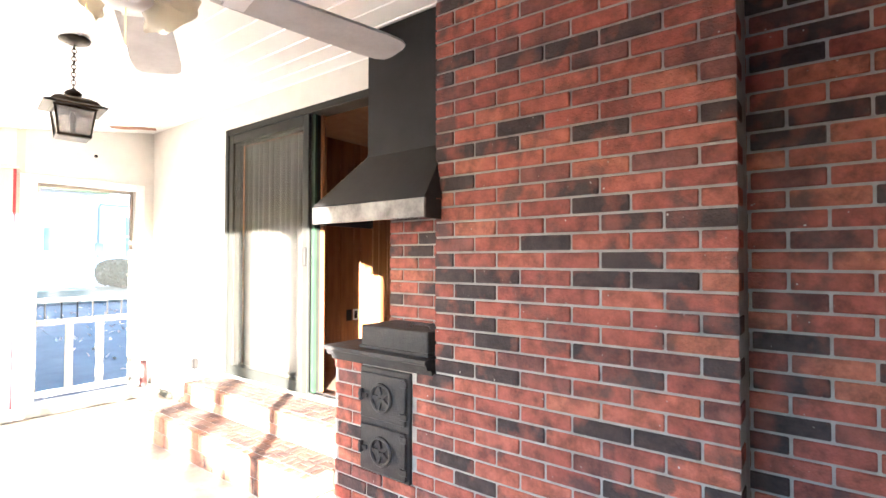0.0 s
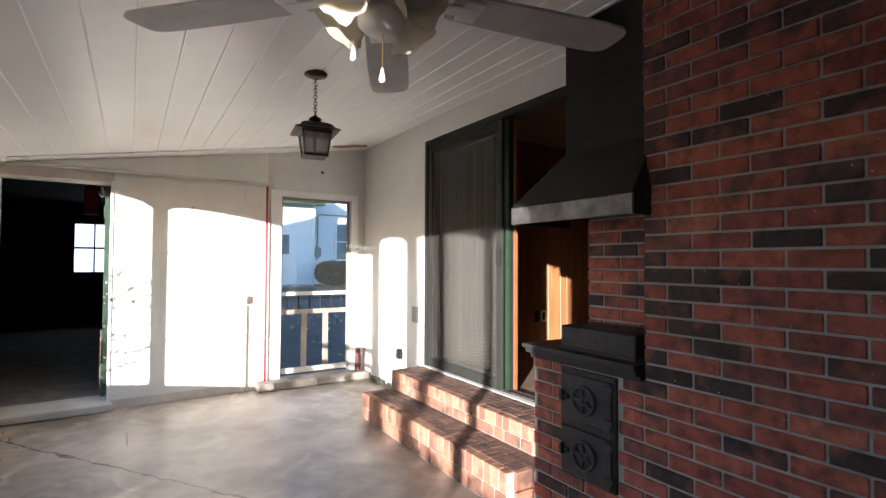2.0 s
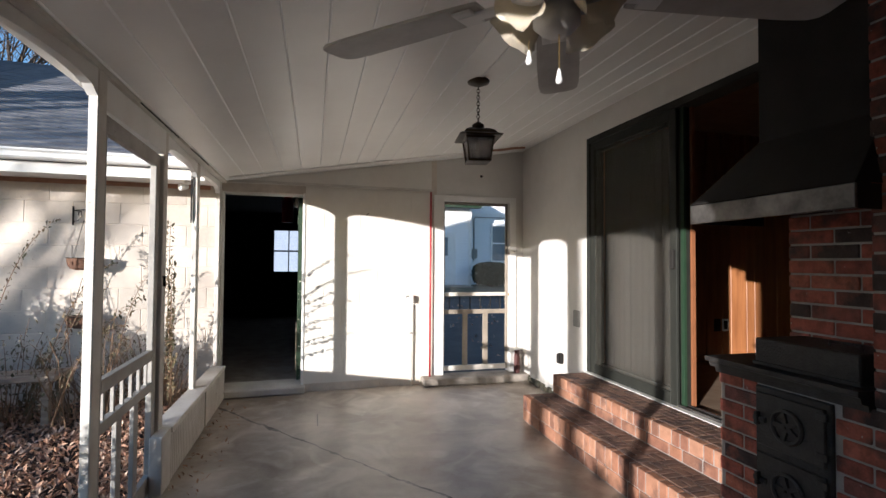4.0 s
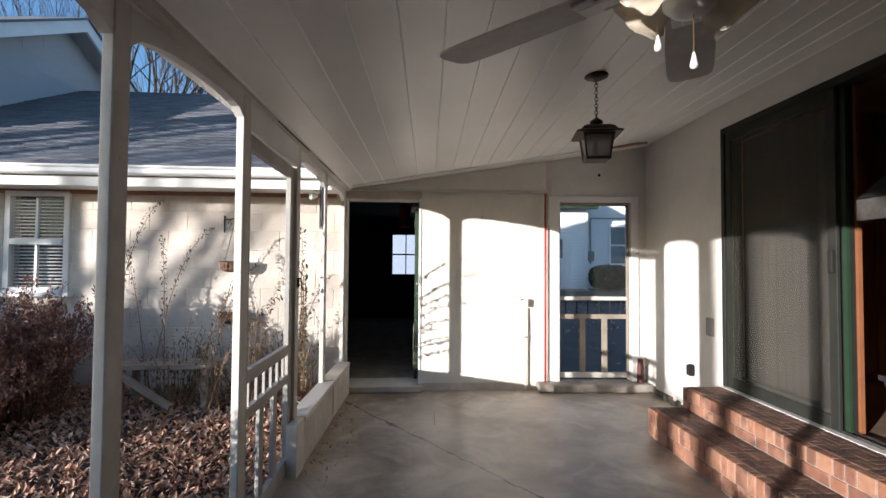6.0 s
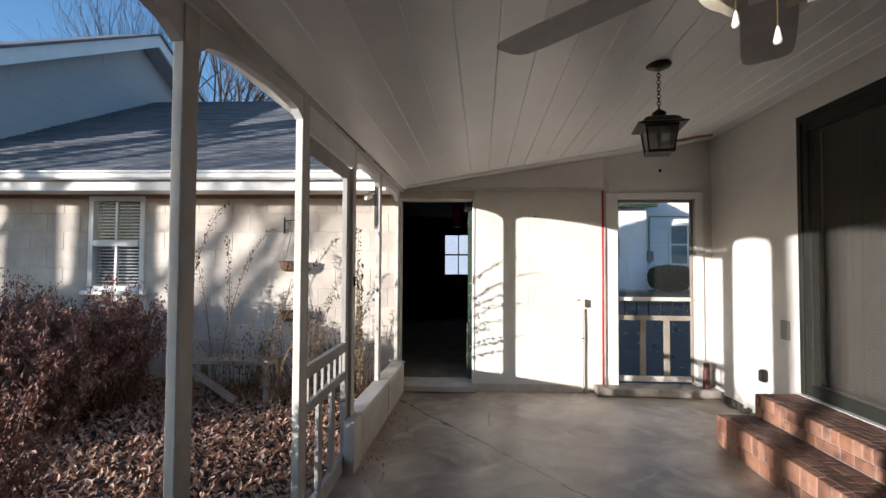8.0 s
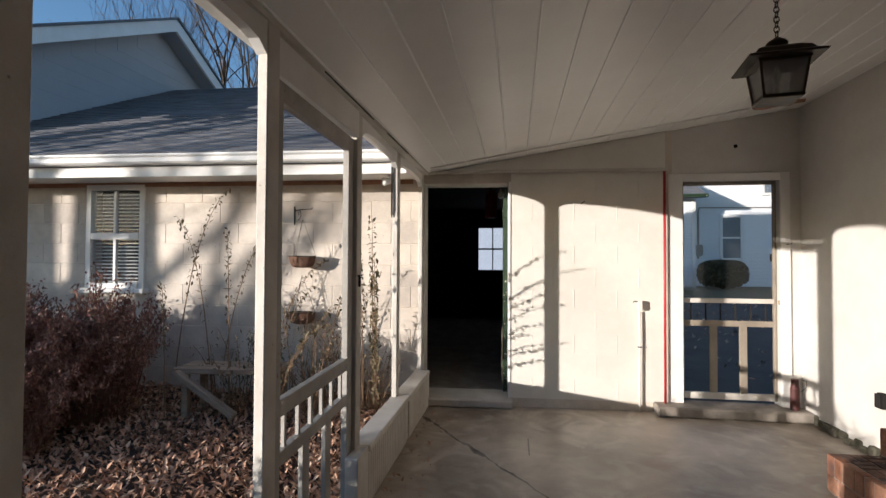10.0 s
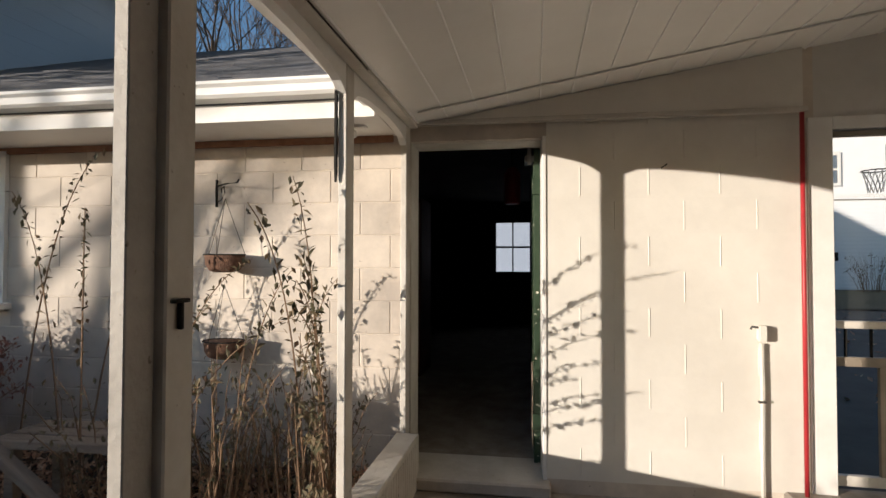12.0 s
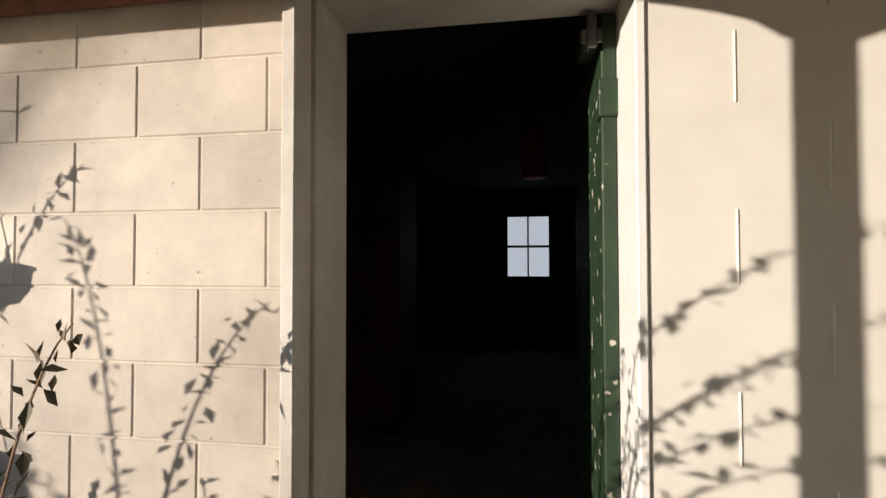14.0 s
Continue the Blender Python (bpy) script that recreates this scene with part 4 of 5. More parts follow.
for k in range(4):
    bm = bmesh.new()
    q = [bm.verts.new(p) for p in ((-0.056, -0.059, 0.016), (0.056, -0.059, 0.016), (0.073, -0.076, 0.133), (-0.073, -0.076, 0.133))]
    bm.faces.new(q)
    bmesh.ops.rotate(bm, verts=bm.verts, cent=(0, 0, 0), matrix=Matrix.Rotation(radians(90 * k), 3, 'Z'))
    bmesh.ops.solidify(bm, geom=bm.faces[:], thickness=0.002)
    part("pane", bm, LGLASS, body).visible_shadow = False
part("bulb_candle", lathe([(0.011, 0.016), (0.011, 0.06), (0.006, 0.068), (0.016, 0.09), (0.010, 0.115), (0.002, 0.13)], 12), CORD, lan, smooth=True)

# ---------------- ceiling fan ----------------
FC = (0.47, 1.175, 1.88)
fan = thing("ceiling_fan", "white five-blade ceiling fan with frosted tulip lights and pull chains", "ceiling fan", FC)
FZ = zc(FC[0]) - FC[2]
part("downrod", lathe([(0.013, 0.09), (0.013, FZ - 0.02)], 12), WHITE, fan)
part("canopy", lathe([(0.02, FZ - 0.075), (0.055, FZ - 0.06), (0.07, FZ - 0.02), (0.07, FZ + 0.005)], 24), WHITE, fan, smooth=True)
part("motor", lathe([(0.05, -0.035), (0.10, -0.028), (0.125, 0.0), (0.125, 0.05), (0.10, 0.085), (0.03, 0.10)], 32), WHITE, fan, smooth=True)
part("switch_housing", lathe([(0.015, -0.085), (0.035, -0.08), (0.05, -0.065), (0.05, -0.034)], 24), WHITE, fan, smooth=True)
blade_base = None
BL0 = 62.0
for k in range(5):
    ang = BL0 + 72 * k
    pts = []
    for s, w in ((0.17, 0.048), (0.22, 0.053), (0.40, 0.061), (0.565, 0.064), (0.620, 0.060), (0.640, 0.048), (0.647, 0.028)):
        pts.append((s, w))
    outline = [(s, -w) for s, w in pts] + [(s, w) for s, w in reversed(pts)]
    if blade_base is None:
        blade_base = mesh_of("blade", prism(outline, -0.003, 0.004, "z"), FAN_BLADE)
        iron_base = mesh_of("blade_iron", boxes((0.10, 0.235, -0.018, 0.018, -0.012, -0.0035), (0.19, 0.24, -0.04, 0.04, -0.010, -0.0035), bevel=0.002), WHITE)
    b = new("blade", blade_base)
    b.parent = fan
    b.matrix_basis = pose(0, 0, 0.012, 0, 0, ang) @ pose(0, 0, 0, -5, 0, 0)
    i2 = new("blade_iron", iron_base)
    i2.parent = b
for k in range(4):
    a = 25 + 90 * k
    prof = [(0.018, 0.0), (0.030, -0.008), (0.044, -0.03), (0.056, -0.06), (0.062, -0.085), (0.075, -0.105)]
    bm = bmesh.new()
    seg = 28
    rings = []
    for j, (r, z) in enumerate(prof):
        ring = []
        for i in range(seg):
            f = 1 + (0.10 * math.sin(6 * 2 * math.pi * i / seg) if j == len(prof) - 1 else 0)
            ring.append(bm.verts.new((r * f * math.cos(2 * math.pi * i / seg), r * f * math.sin(2 * math.pi * i / seg), z)))
        rings.append(ring)
    for p, q in zip(rings, rings[1:]):
        for i in range(seg):
            bm.faces.new((p[i], p[(i + 1) % seg], q[(i + 1) % seg], q[i]))
    bmesh.ops.solidify(bm, geom=bm.faces[:], thickness=0.003)
    sh = part("lamp_shade", bm, SHADE_GLASS, fan, "frosted cream glass tulip shade", m=pose(0, 0, 0.004, 0, 0, a) @ pose(0.05, 0, -0.0, 0, -58, 0) @ Matrix.Diagonal((0.84, 0.84, 0.84, 1)), smooth=True)
    part("bulb", lathe([(0.012, -0.01), (0.014, -0.03), (0.026, -0.06), (0.02, -0.082), (0.004, -0.09)], 14), CORD, sh, smooth=True)
for k, (dx, dy, zb) in enumerate(((-0.05, 0.03, -0.143), (0.0, -0.012, -0.194))):
    part("pull_chain", tube([(dx, dy, -0.09), (dx, dy, zb + 0.03)], 0.0012, 5), BRASS, fan)
    part("pull", lathe([(0.001, zb + 0.032), (0.003, zb + 0.028), (0.0075, zb + 0.006), (0.006, zb), (0.001, zb - 0.002)], 12, dx, dy), PULL, fan, smooth=True)

# ---------------- small things on the walls ----------------
rp = thing("red_pipe", "thin red painted pipe beside the door casing", "pipe", (1.192, 5.455, 0.085))
part("tube", lathe([(0.011, 0.0), (0.011, 1.985)], 10), RED, rp, smooth=True)
sw = thing("cover_plate", "grey rounded electrical cover plate on the white wall", "cover plate", (WX, 4.29, 0.81))
part("plate", bx(-0.014, 0.0, -0.055, 0.055, -0.075, 0.075, 0.006, 2), GREY_PLATE, sw)
ol = thing("outdoor_outlet", "dark weatherproof outlet box low on the white wall", "outlet", (WX, 4.565, 0.40))
part("box", bx(-0.045, 0.0, -0.030, 0.030, -0.05, 0.05, 0.008, 2), CARD, ol)
part("cover", bx(-0.052, -0.0455, -0.027, 0.027, -0.045, 0.045, 0.004), CARD, ol)
fx = thing("red_can", "dark red metal can standing on the sill in the corner", "can", (2.185, 5.42, 0.086))
part("can_body", lathe([(0.030, 0.0), (0.034, 0.006), (0.034, 0.17), (0.029, 0.19), (0.027, 0.24), (0.030, 0.25)], 20), mat("rusty_red", (0.10, 0.022, 0.02), (0.06, 0.022, 0.018), scale=18, rough=0.6), fx, smooth=False)
part("wire_loop", tube([(0.04, -0.01, 0.15), (0.075, -0.02, 0.19), (0.08, -0.02, 0.24), (0.04, -0.01, 0.25)], 0.003, 6), WORN_METAL, fx)
hp = thing("outlet_pipe", "white painted outlet box on a thin conduit up the block wall", "conduit", (0.985, 5.455, 0.0))
part("conduit", tube([(0, 0, 0.0), (0.0, 0, 0.3), (0.003, 0, 0.62), (0, 0, 0.86)], 0.009, 8), BLOCK_IN, hp, smooth=True)
part("box", bx(-0.020, 0.022, -0.03, 0.012, 0.875, 0.955, 0.006, 2), BLOCK_IN, hp)
part("spout", tube([(-0.020, -0.015, 0.945), (-0.05, -0.02, 0.95), (-0.057, -0.02, 0.935)], 0.006, 8), WORN_METAL, hp)
part("strap", bx(-0.018, 0.018, -0.012, 0.005, 0.55, 0.562, 0.002), WORN_METAL, hp)
pt = thing("peeled_board", "raw reddish patch of peeled ceiling board", "board", (1.98, 5.22, zc(1.98) - 0.004))
part("patch", prism([(-0.20, -0.03), (0.05, -0.06), (0.2, -0.02), (0.24, 0.07), (0.1, 0.05), (-0.05, 0.08), (-0.16, 0.03)], -0.004, 0.002, "z"), PAPER, pt, m=pose(0, 0, 0, 0, -9.2))
hk = thing("wall_hook", "small dark hook on the block wall", "hook", (0.50, 5.445, 1.80))
part("hook", tube([(0, 0.01, 0), (0, -0.02, 0), (0.012, -0.03, 0.008), (0.02, -0.02, 0.016)], 0.004, 6), CARD, hk)
h2 = thing("wall_hook", "small dark hook on the door casing", "hook", (2.17, 5.488, 1.44))
part("hook", tube([(0, 0.005, 0), (0, -0.02, 0), (0.022, -0.028, 0.004), (0.03, -0.02, 0.014)], 0.004, 6), CARD, h2)

# planters on the garage wall
for k, (z, lab) in enumerate(((1.22, "brown coir half basket hung on wires from an iron bracket"), (0.71, "lower brown coir half basket on wires against the block wall"))):
    pl = thing("hanging_planter", lab, "planter", (-1.995, 5.25, z), group="planters on the garage wall")
    bm = lathe([(0.06, 0.0), (0.10, 0.012), (0.125, 0.05), (0.132, 0.10), (0.135, 0.115)], 20)
    bmesh.ops.scale(bm, verts=bm.verts, vec=(0.93, 0.62, 0.90))
    part("basket", bm, TERRACOTTA, pl, smooth=True)
    part("rim", tube([(0.127 * math.cos(a * math.pi / 10), 0.086 * math.sin(a * math.pi / 10), 0.105) for a in range(21)], 0.004, 6), CARD, pl)
    bm = bmesh.new()
    for a in (0.3, 2.4, 4.3):
        tube([(0.124 * math.cos(a), 0.083 * math.sin(a), 0.105), (0.0, 0.0, 0.44)], 0.0016, 4, bm)
    part("wires", bm, CARD, pl)
br = thing("iron_bracket", "black scrolled iron plant bracket on the block wall", "bracket", (-2.12, 5.345, 1.62), 62)
part("back_bar", bx(-0.008, 0.008, -0.008, 0.0, 0.0, 0.17, 0.002), CARD, br)
part("arm", tube([(0, -0.008, 0.13), (0.0, -0.12, 0.135), (0.0, -0.24, 0.13), (0, -0.26, 0.145)], 0.005, 6), CARD, br)
part("scroll", tube([(0, -0.01, 0.03), (0, -0.06, 0.04), (0.0, -0.10, 0.08), (0, -0.09, 0.12), (0, -0.06, 0.11), (0.0, -0.065, 0.085)], 0.004, 6), CARD, br)

# ---------------- ground, leaves, plants ----------------
def ground_z(x, y):
    z = -0.16
    if y > 9 and x > 1.2:
        z += 0.46 * min(1, (y - 9) / 9)
    if x < -1:
        z += 0.03 * math.sin(x * 2.1) * math.cos(y * 1.7) + 0.05 * max(0.0, min(y - 1.0, 4.5))
    return z


bm = bmesh.new()
xs = [-400, -120, -40, -20] + [-12 + k * 0.5 for k in range(60)] + [22, 40, 120, 400]
ys = [-400, -120, -40, -20] + [-10 + k * 0.5 for k in range(80)] + [36, 60, 140, 400]
grid = [[bm.verts.new((x, y, ground_z(x, y) - (0.25 if (-1.2 < x < 3.0 and -2.6 < y < 5.6) or (-8 < x < 1.2 and 5.6 <= y < 13) else 0.0))) for x in xs] for y in ys]
for j in range(len(ys) - 1):
    for i in range(len(xs) - 1):
        bm.faces.new((grid[j][i], grid[j][i + 1], grid[j + 1][i + 1], grid[j + 1][i]))
ground = part("ground", bm, SOIL, smooth=True)
tagged(ground, "brown leafy garden soil", "ground", kind="structure")
GRASS = mat("winter_grass", (0.075, 0.075, 0.04), (0.10, 0.085, 0.055), scale=4, rough=1.0, bump=0.8, bscale=50)


def sheet(name, x0, x1, y0, y1, lift, material, label, category):
    bm = bmesh.new()
    nx, ny = 8, 24
    g = [[bm.verts.new((x0 + (x1 - x0) * i / nx, y0 + (y1 - y0) * j / ny, ground_z(x0 + (x1 - x0) * i / nx, y0 + (y1 - y0) * j / ny) + lift)) for i in range(nx + 1)] for j in range(ny + 1)]
    for j in range(ny):
        for i in range(nx):
            bm.faces.new((g[j][i], g[j][i + 1], g[j + 1][i + 1], g[j + 1][i]))
    return tagged(part(name, bm, material), label, category, kind="structure")


sheet("driveway", 1.27, 24, 5.7, 15.2, 0.03, ASPHALT, "cracked dark asphalt driveway with scattered leaves", "driveway")
sheet("lawn", 2.6, 30, 15.2, 30, 0.06, GRASS, "dull winter lawn before the white house", "lawn")


def leaf_cloud(name, spots, size, material, parent=None, flat=False, seed=1):
    """Many small folded leaves, one at each spot."""
    r = np.random.RandomState(seed)
    n = len(spots)
    P = np.array(spots, float)
    a = r.rand(n) * 2 * np.pi
    tilt = (r.rand(n) - 0.5) * (2.3 if flat else 3.0)
    s = size * (0.6 + 0.8 * r.rand(n))
    d = np.stack([np.cos(a) * np.cos(tilt), np.sin(a) * np.cos(tilt), np.sin(tilt)], 1)
    u = np.stack([-np.sin(a), np.cos(a), (r.rand(n) - 0.5) * (0.8 if flat else 1.6)], 1)
    up = np.cross(d, u)
    V = np.empty((n, 5, 3))
    V[:, 0] = P - d * s[:, None]
    V[:, 1] = P + u * (s * 0.42)[:, None] + up * (s * 0.18)[:, None]
    V[:, 2] = P + d * s[:, None]
    V[:, 3] = P - u * (s * 0.42)[:, None] + up * (s * 0.18)[:, None]
    V[:, 4] = P
    F = []
    for i in range(n):
        b = i * 5
        F += [(b, b + 4, b + 1), (b + 4, b + 2, b + 1), (b, b + 3, b + 4), (b + 4, b + 3, b + 2)]
    me = bpy.data.meshes.new(name)
    me.from_pydata(V.reshape(-1, 3).tolist(), [], F)
    me.materials.append(material)
    ob = new(name, me)
    if parent:
        ob.parent = parent
    return ob


r = np.random.RandomState(11)
spots = []
for k in range(33000):
    x, y = -1.02 - 5.2 * r.rand() ** 1.3, 0.6 + 4.7 * r.rand()
    spots.append((x, y, ground_z(x, y) + 0.01 + 0.05 * r.rand()))
tagged(leaf_cloud("leaf_litter", spots, 0.025, LITTER, flat=True, seed=2), "deep brown fallen leaves over the garden bed", "leaf litter", kind="stuff")
spots = []
for k in range(420):
    x, y = 2.7 + 6 * r.rand(), 6.0 + 9 * r.rand()
    spots.append((x, y, ground_z(x, y) + 0.045))
floor_spots = []
for k in range(70):
    y = 3.1 + 2.1 * r.rand()
    floor_spots.append((-0.80 + 0.22 * r.rand() ** 2.5, y, 0.008 + 0.008 * r.rand()))
tagged(leaf_cloud("floor_debris", floor_spots, 0.016, LITTER, flat=True, seed=4), "dry leaf crumbs on the porch floor along the low wall", "leaf litter", kind="stuff")
tagged(leaf_cloud("driveway_leaves", spots, 0.05, LITTER, flat=True, seed=3), "fallen leaves scattered on the driveway", "leaf litter", kind="stuff")


def branches(rr, start, direction, length, radius, depth, out, tips, spread=0.6, lift=0.15):
    """Grow one limb and its side limbs; out gets tubes, tips the twig points."""
    pts, rad = [Vector(start)], [radius]
    d = Vector(direction).normalized()
    n = 5
    for k in range(n):
        d = (d + Vector((rr.uniform(-1, 1), rr.uniform(-1, 1), rr.uniform(-0.6, 1))) * 0.14 + Vector((0, 0, lift * 0.15))).normalized()
        pts.append(pts[-1] + d * length / n)
        rad.append(radius * (1 - 0.75 * (k + 1) / n) if depth == 0 else radius * (1 - 0.5 * (k + 1) / n))
    out.append((pts, rad))
    if depth == 0:
        tips += pts[1:]
        return
    for k in range(2, n + 1):
        for _ in range(2 if k == n else 1):
            side = Vector((rr.uniform(-1, 1), rr.uniform(-1, 1), rr.uniform(-0.1, 0.9))).normalized()
            nd = (d * (1 - spread) + side * spread).normalized()
            branches(rr, pts[k], nd, length * rr.uniform(0.55, 0.8), rad[k] * 0.62, depth - 1, out, tips, spread, lift)


def bare_tree(at, height, radius, seed, depth=4, seg=5, label="leafless tree with a tangle of bare twigs", lean=(0.05, 0.05), fork=0.4):
    rr = random.Random(seed)
    t = thing("bare_tree", label, "tree", at)
    trunk_pts = [(0, 0, -0.3)]
    for k in range(1, 6):
        trunk_pts.append((lean[0] * k * height * 0.1 + rr.uniform(-0.03, 0.03), lean[1] * k * height * 0.1, height * fork * k / 5))
    part("trunk", tube(trunk_pts, [radius * (1.25 - 0.09 * k) for k in range(6)], 10), BARK, t, smooth=True)
    out, tips = [], []
    for k in range(4):
        a = rr.uniform(0, 6.28)
        branches(rr, trunk_pts[-1 - (k % 2)], (0.55 * math.cos(a), 0.55 * math.sin(a), 1), height * 0.34, radius * 0.55, depth - 1, out, tips, 0.5)
    bm = bmesh.new()
    for p, q in out:
        tube(p, [max(v, 0.006) for v in q], seg if q[0] > 0.05 else 3, bm)
    part("crown", bm, BARK, t)
    return t


# trees seen over the roofs
bare_tree((-9.0, 19, -0.2), 11, 0.22, 1)
bare_tree((-4.2, 17, -0.2), 9.5, 0.17, 2, lean=(-0.03, 0))
bare_tree((-2.2, 20, -0.2), 10, 0.16, 3)
bare_tree((-14.5, 20, -0.2), 12, 0.25, 4)
bare_tree((-3.4, 15.5, -0.2), 9, 0.15, 9, lean=(0.03, 0))
bare_tree((-9.5, 15.5, -0.2), 10.5, 0.18, 10)
bare_tree((-1.6, 17.5, -0.2), 10, 0.15, 12)
# trees added out of view to cast shadows on the garage, a post and steps
bare_tree((-8.94, 0.80, -0.2), 6.0, 0.078, 5, depth=4, fork=0.7, lean=(0.0, 0.0), label="slim leafless tree out of view, placed for its shadow")
bare_tree((-10.28, 0.19, -0.2), 6.5, 0.085, 15, depth=3, fork=0.75, lean=(0.0, 0.0), label="straight slim leafless tree added out of view for its shadow")
bare_tree((-11.95, -0.75, -0.2), 7.5, 0.20, 16, depth=3, fork=0.7, lean=(0.0, 0.0), label="stout leafless tree added out of view for its shadow")
bare_tree((-7.9, -4.27, -0.2), 6.0, 0.085, 17, depth=3, fork=0.75, lean=(0.0, 0.0), label="straight slim leafless tree added out of view for its shadow")
bare_tree((-8.68, -5.42, -0.2), 6.0, 0.085, 18, depth=3, fork=0.75, lean=(0.0, 0.0), label="straight slim leafless tree added out of view for its shadow")
bare_tree((-13.45, -3.6, -0.2), 6.5, 0.10, 6, depth=3, label="leafless garden tree casting long shadows")


def shrub(name, at, stems, height, spread, leaves, size, leaf_material, seed, label, category="shrub", droop=0.3, leaf_from=0.25):
    rr = random.Random(seed)
    t = thing(name, label, category, at)
    bm = bmesh.new()
    spots = []
    for k in range(stems):
        a = rr.uniform(0, 6.283)
        q = math.sqrt(rr.random())
        bx0, by0 = 0.35 * spread * q * math.cos(a), 0.35 * spread * q * math.sin(a)
        h = height * rr.uniform(0.55, 1.0)
        ex, ey = spread * q * math.cos(a) * rr.uniform(0.6, 1.1), spread * q * math.sin(a) * rr.uniform(0.6, 1.1)
        pts = []
        for j in range(7):
            s = j / 6
            pts.append((bx0 + (ex - bx0) * s ** 1.4 + rr.uniform(-0.02, 0.02), by0 + (ey - by0) * s ** 1.4 + rr.uniform(-0.02, 0.02), h * (s - droop * s ** 3 * q)))
        tube(pts, [0.006 * (1.1 - 0.8 * j / 6) for j in range(7)], 4, bm)
        for _ in range(leaves // stems):
            s = leaf_from + (1 - leaf_from) * rr.random() ** 0.8
            j = min(int(s * 6), 5)
            f = s * 6 - j
            p = [pts[j][c] * (1 - f) + pts[j + 1][c] * f + rr.uniform(-1, 1) * size * 2.2 for c in range(3)]
            spots.append(p)
    part("stem_thicket", bm, STEM, t)
    leaf_cloud("leaves", spots, size, leaf_material, t, seed=seed)
    return t


RL = "dense dark red shrub with dry leaves in the garden bed"
for k, (x, y, z, n, h, w) in enumerate(((-4.5, 2.6, -0.1, 110, 1.1, 0.7), (-4.0, 3.65, -0.1, 130, 1.38, 0.85), (-3.95, 4.2, -0.05, 130, 1.38, 0.85), (-4.7, 3.3, -0.1, 90, 1.40, 0.9), (-3.35, 4.5, -0.04, 130, 1.33, 0.6), (-3.45, 3.8, -0.08, 120, 1.12, 0.7), (-4.55, 4.35, -0.05, 120, 1.42, 0.8), (-5.3, 4.0, -0.05, 90, 1.40, 0.9))):
    shrub("red_shrub", (x, y, z), n, h, w, 15000, 0.0175, SHRUB_LEAF, 21 + k, RL, leaf_from=0.06)
for k, (x, y) in enumerate(((-2.35, 2.3),)):
    shrub("bare_shrub", (x, y, -0.12), 36, 0.85 - 0.2 * k, 0.6, 320, 0.017, SHRUB_LEAF, 121 + k, "thin twiggy shrub nearly bare of leaves beside the porch", droop=0.25)
# shrub row, mostly out of view, added to keep low sun off the porch
for k in range(5):
    shrub("sun_block_shrub", (-2.2 + 0.15 * (k % 2), -0.8 + 0.72 * k, -0.16), 90, 1.05 if k > 2 else 0.85, 0.45, 7500, 0.018, SHRUB_LEAF, 61 + k, "low dense dry shrub along the porch, placed to block low sun", droop=0.15)
WL = "tall dry weed stems with small withered leaves"
shrub("tall_weeds", (-1.35, 4.95, -0.16), 26, 1.15, 0.5, 420, 0.016, WEED_LEAF, 31, WL, "weeds", 0.25)
shrub("tall_weeds", (-1.75, 4.75, -0.16), 26, 1.25, 0.55, 460, 0.017, WEED_LEAF, 32, WL, "weeds", 0.25)
shrub("tall_weeds", (-1.25, 5.1, -0.16), 34, 0.85, 0.38, 380, 0.013, WEED_LEAF, 34, WL, "weeds", 0.35)
shrub("tall_weeds", (-1.7, 5.05, -0.16), 34, 0.95, 0.45, 420, 0.014, WEED_LEAF, 35, WL, "weeds", 0.35)
shrub("tall_weeds", (-2.3, 4.8, -0.16), 30, 1.1, 0.6, 700, 0.018, WEED_LEAF, 33, WL, "weeds", 0.3)


def sprig(at, tip, n, size, seed):
    """A long arching privet shoot with paired leaves."""
    rr = random.Random(seed)
    t = thing("arching_shoot", "long arching shoot with small paired dark leaves", "shoot", at)
    A, B = Vector((0, 0, 0)), Vector(tip)
    mid = Vector((B.x * 0.3, B.y * 0.3, B.z * 0.72 + 0.12 * B.length))
    pts = [A * (1 - s) ** 2 + mid * 2 * s * (1 - s) + B * s * s for s in [k / 12 for k in range(13)]]
    part("stem", tube(pts, [0.005 * (1.1 - 0.8 * k / 12) for k in range(13)], 4), STEM, t)
    spots = []
    for k in range(n):
        s = 0.3 + 0.7 * k / n
        j = min(int(s * 12), 11)
        p = pts[j].lerp(pts[j + 1], s * 12 - j)
        for q in (-1, 1):
            spots.append(p + Vector((q * 0.018, rr.uniform(-0.02, 0.02), rr.uniform(-0.012, 0.012))))
    leaf_cloud("leaves", spots, size, WEED_LEAF, t, seed=seed)
    return t


SHOOTS = [((-1.22, 4.95, 0.1), (0.17, -0.62, 1.22)), ((-1.2, 4.98, 0.1), (0.16, -0.72, 1.02)), ((-1.25, 4.95, 0.05), (0.2, -0.60, 0.88)), ((-1.22, 5.0, 0.0), (0.18, -0.75, 0.78)), ((-1.2, 4.92, 0.0), (0.16, -0.55, 0.60)), ((-1.3, 4.9, 0.1), (0.2, -0.85, 1.38)), ((-1.2, 4.95, -0.05), (0.15, -0.6, 0.42)), ((-1.24, 4.96, 0.1), (0.19, -0.70, 1.50)), ((-1.21, 4.97, 0.1), (0.16, -0.68, 1.12)), ((-1.23, 4.94, 0.0), (0.18, -0.58, 0.70))]
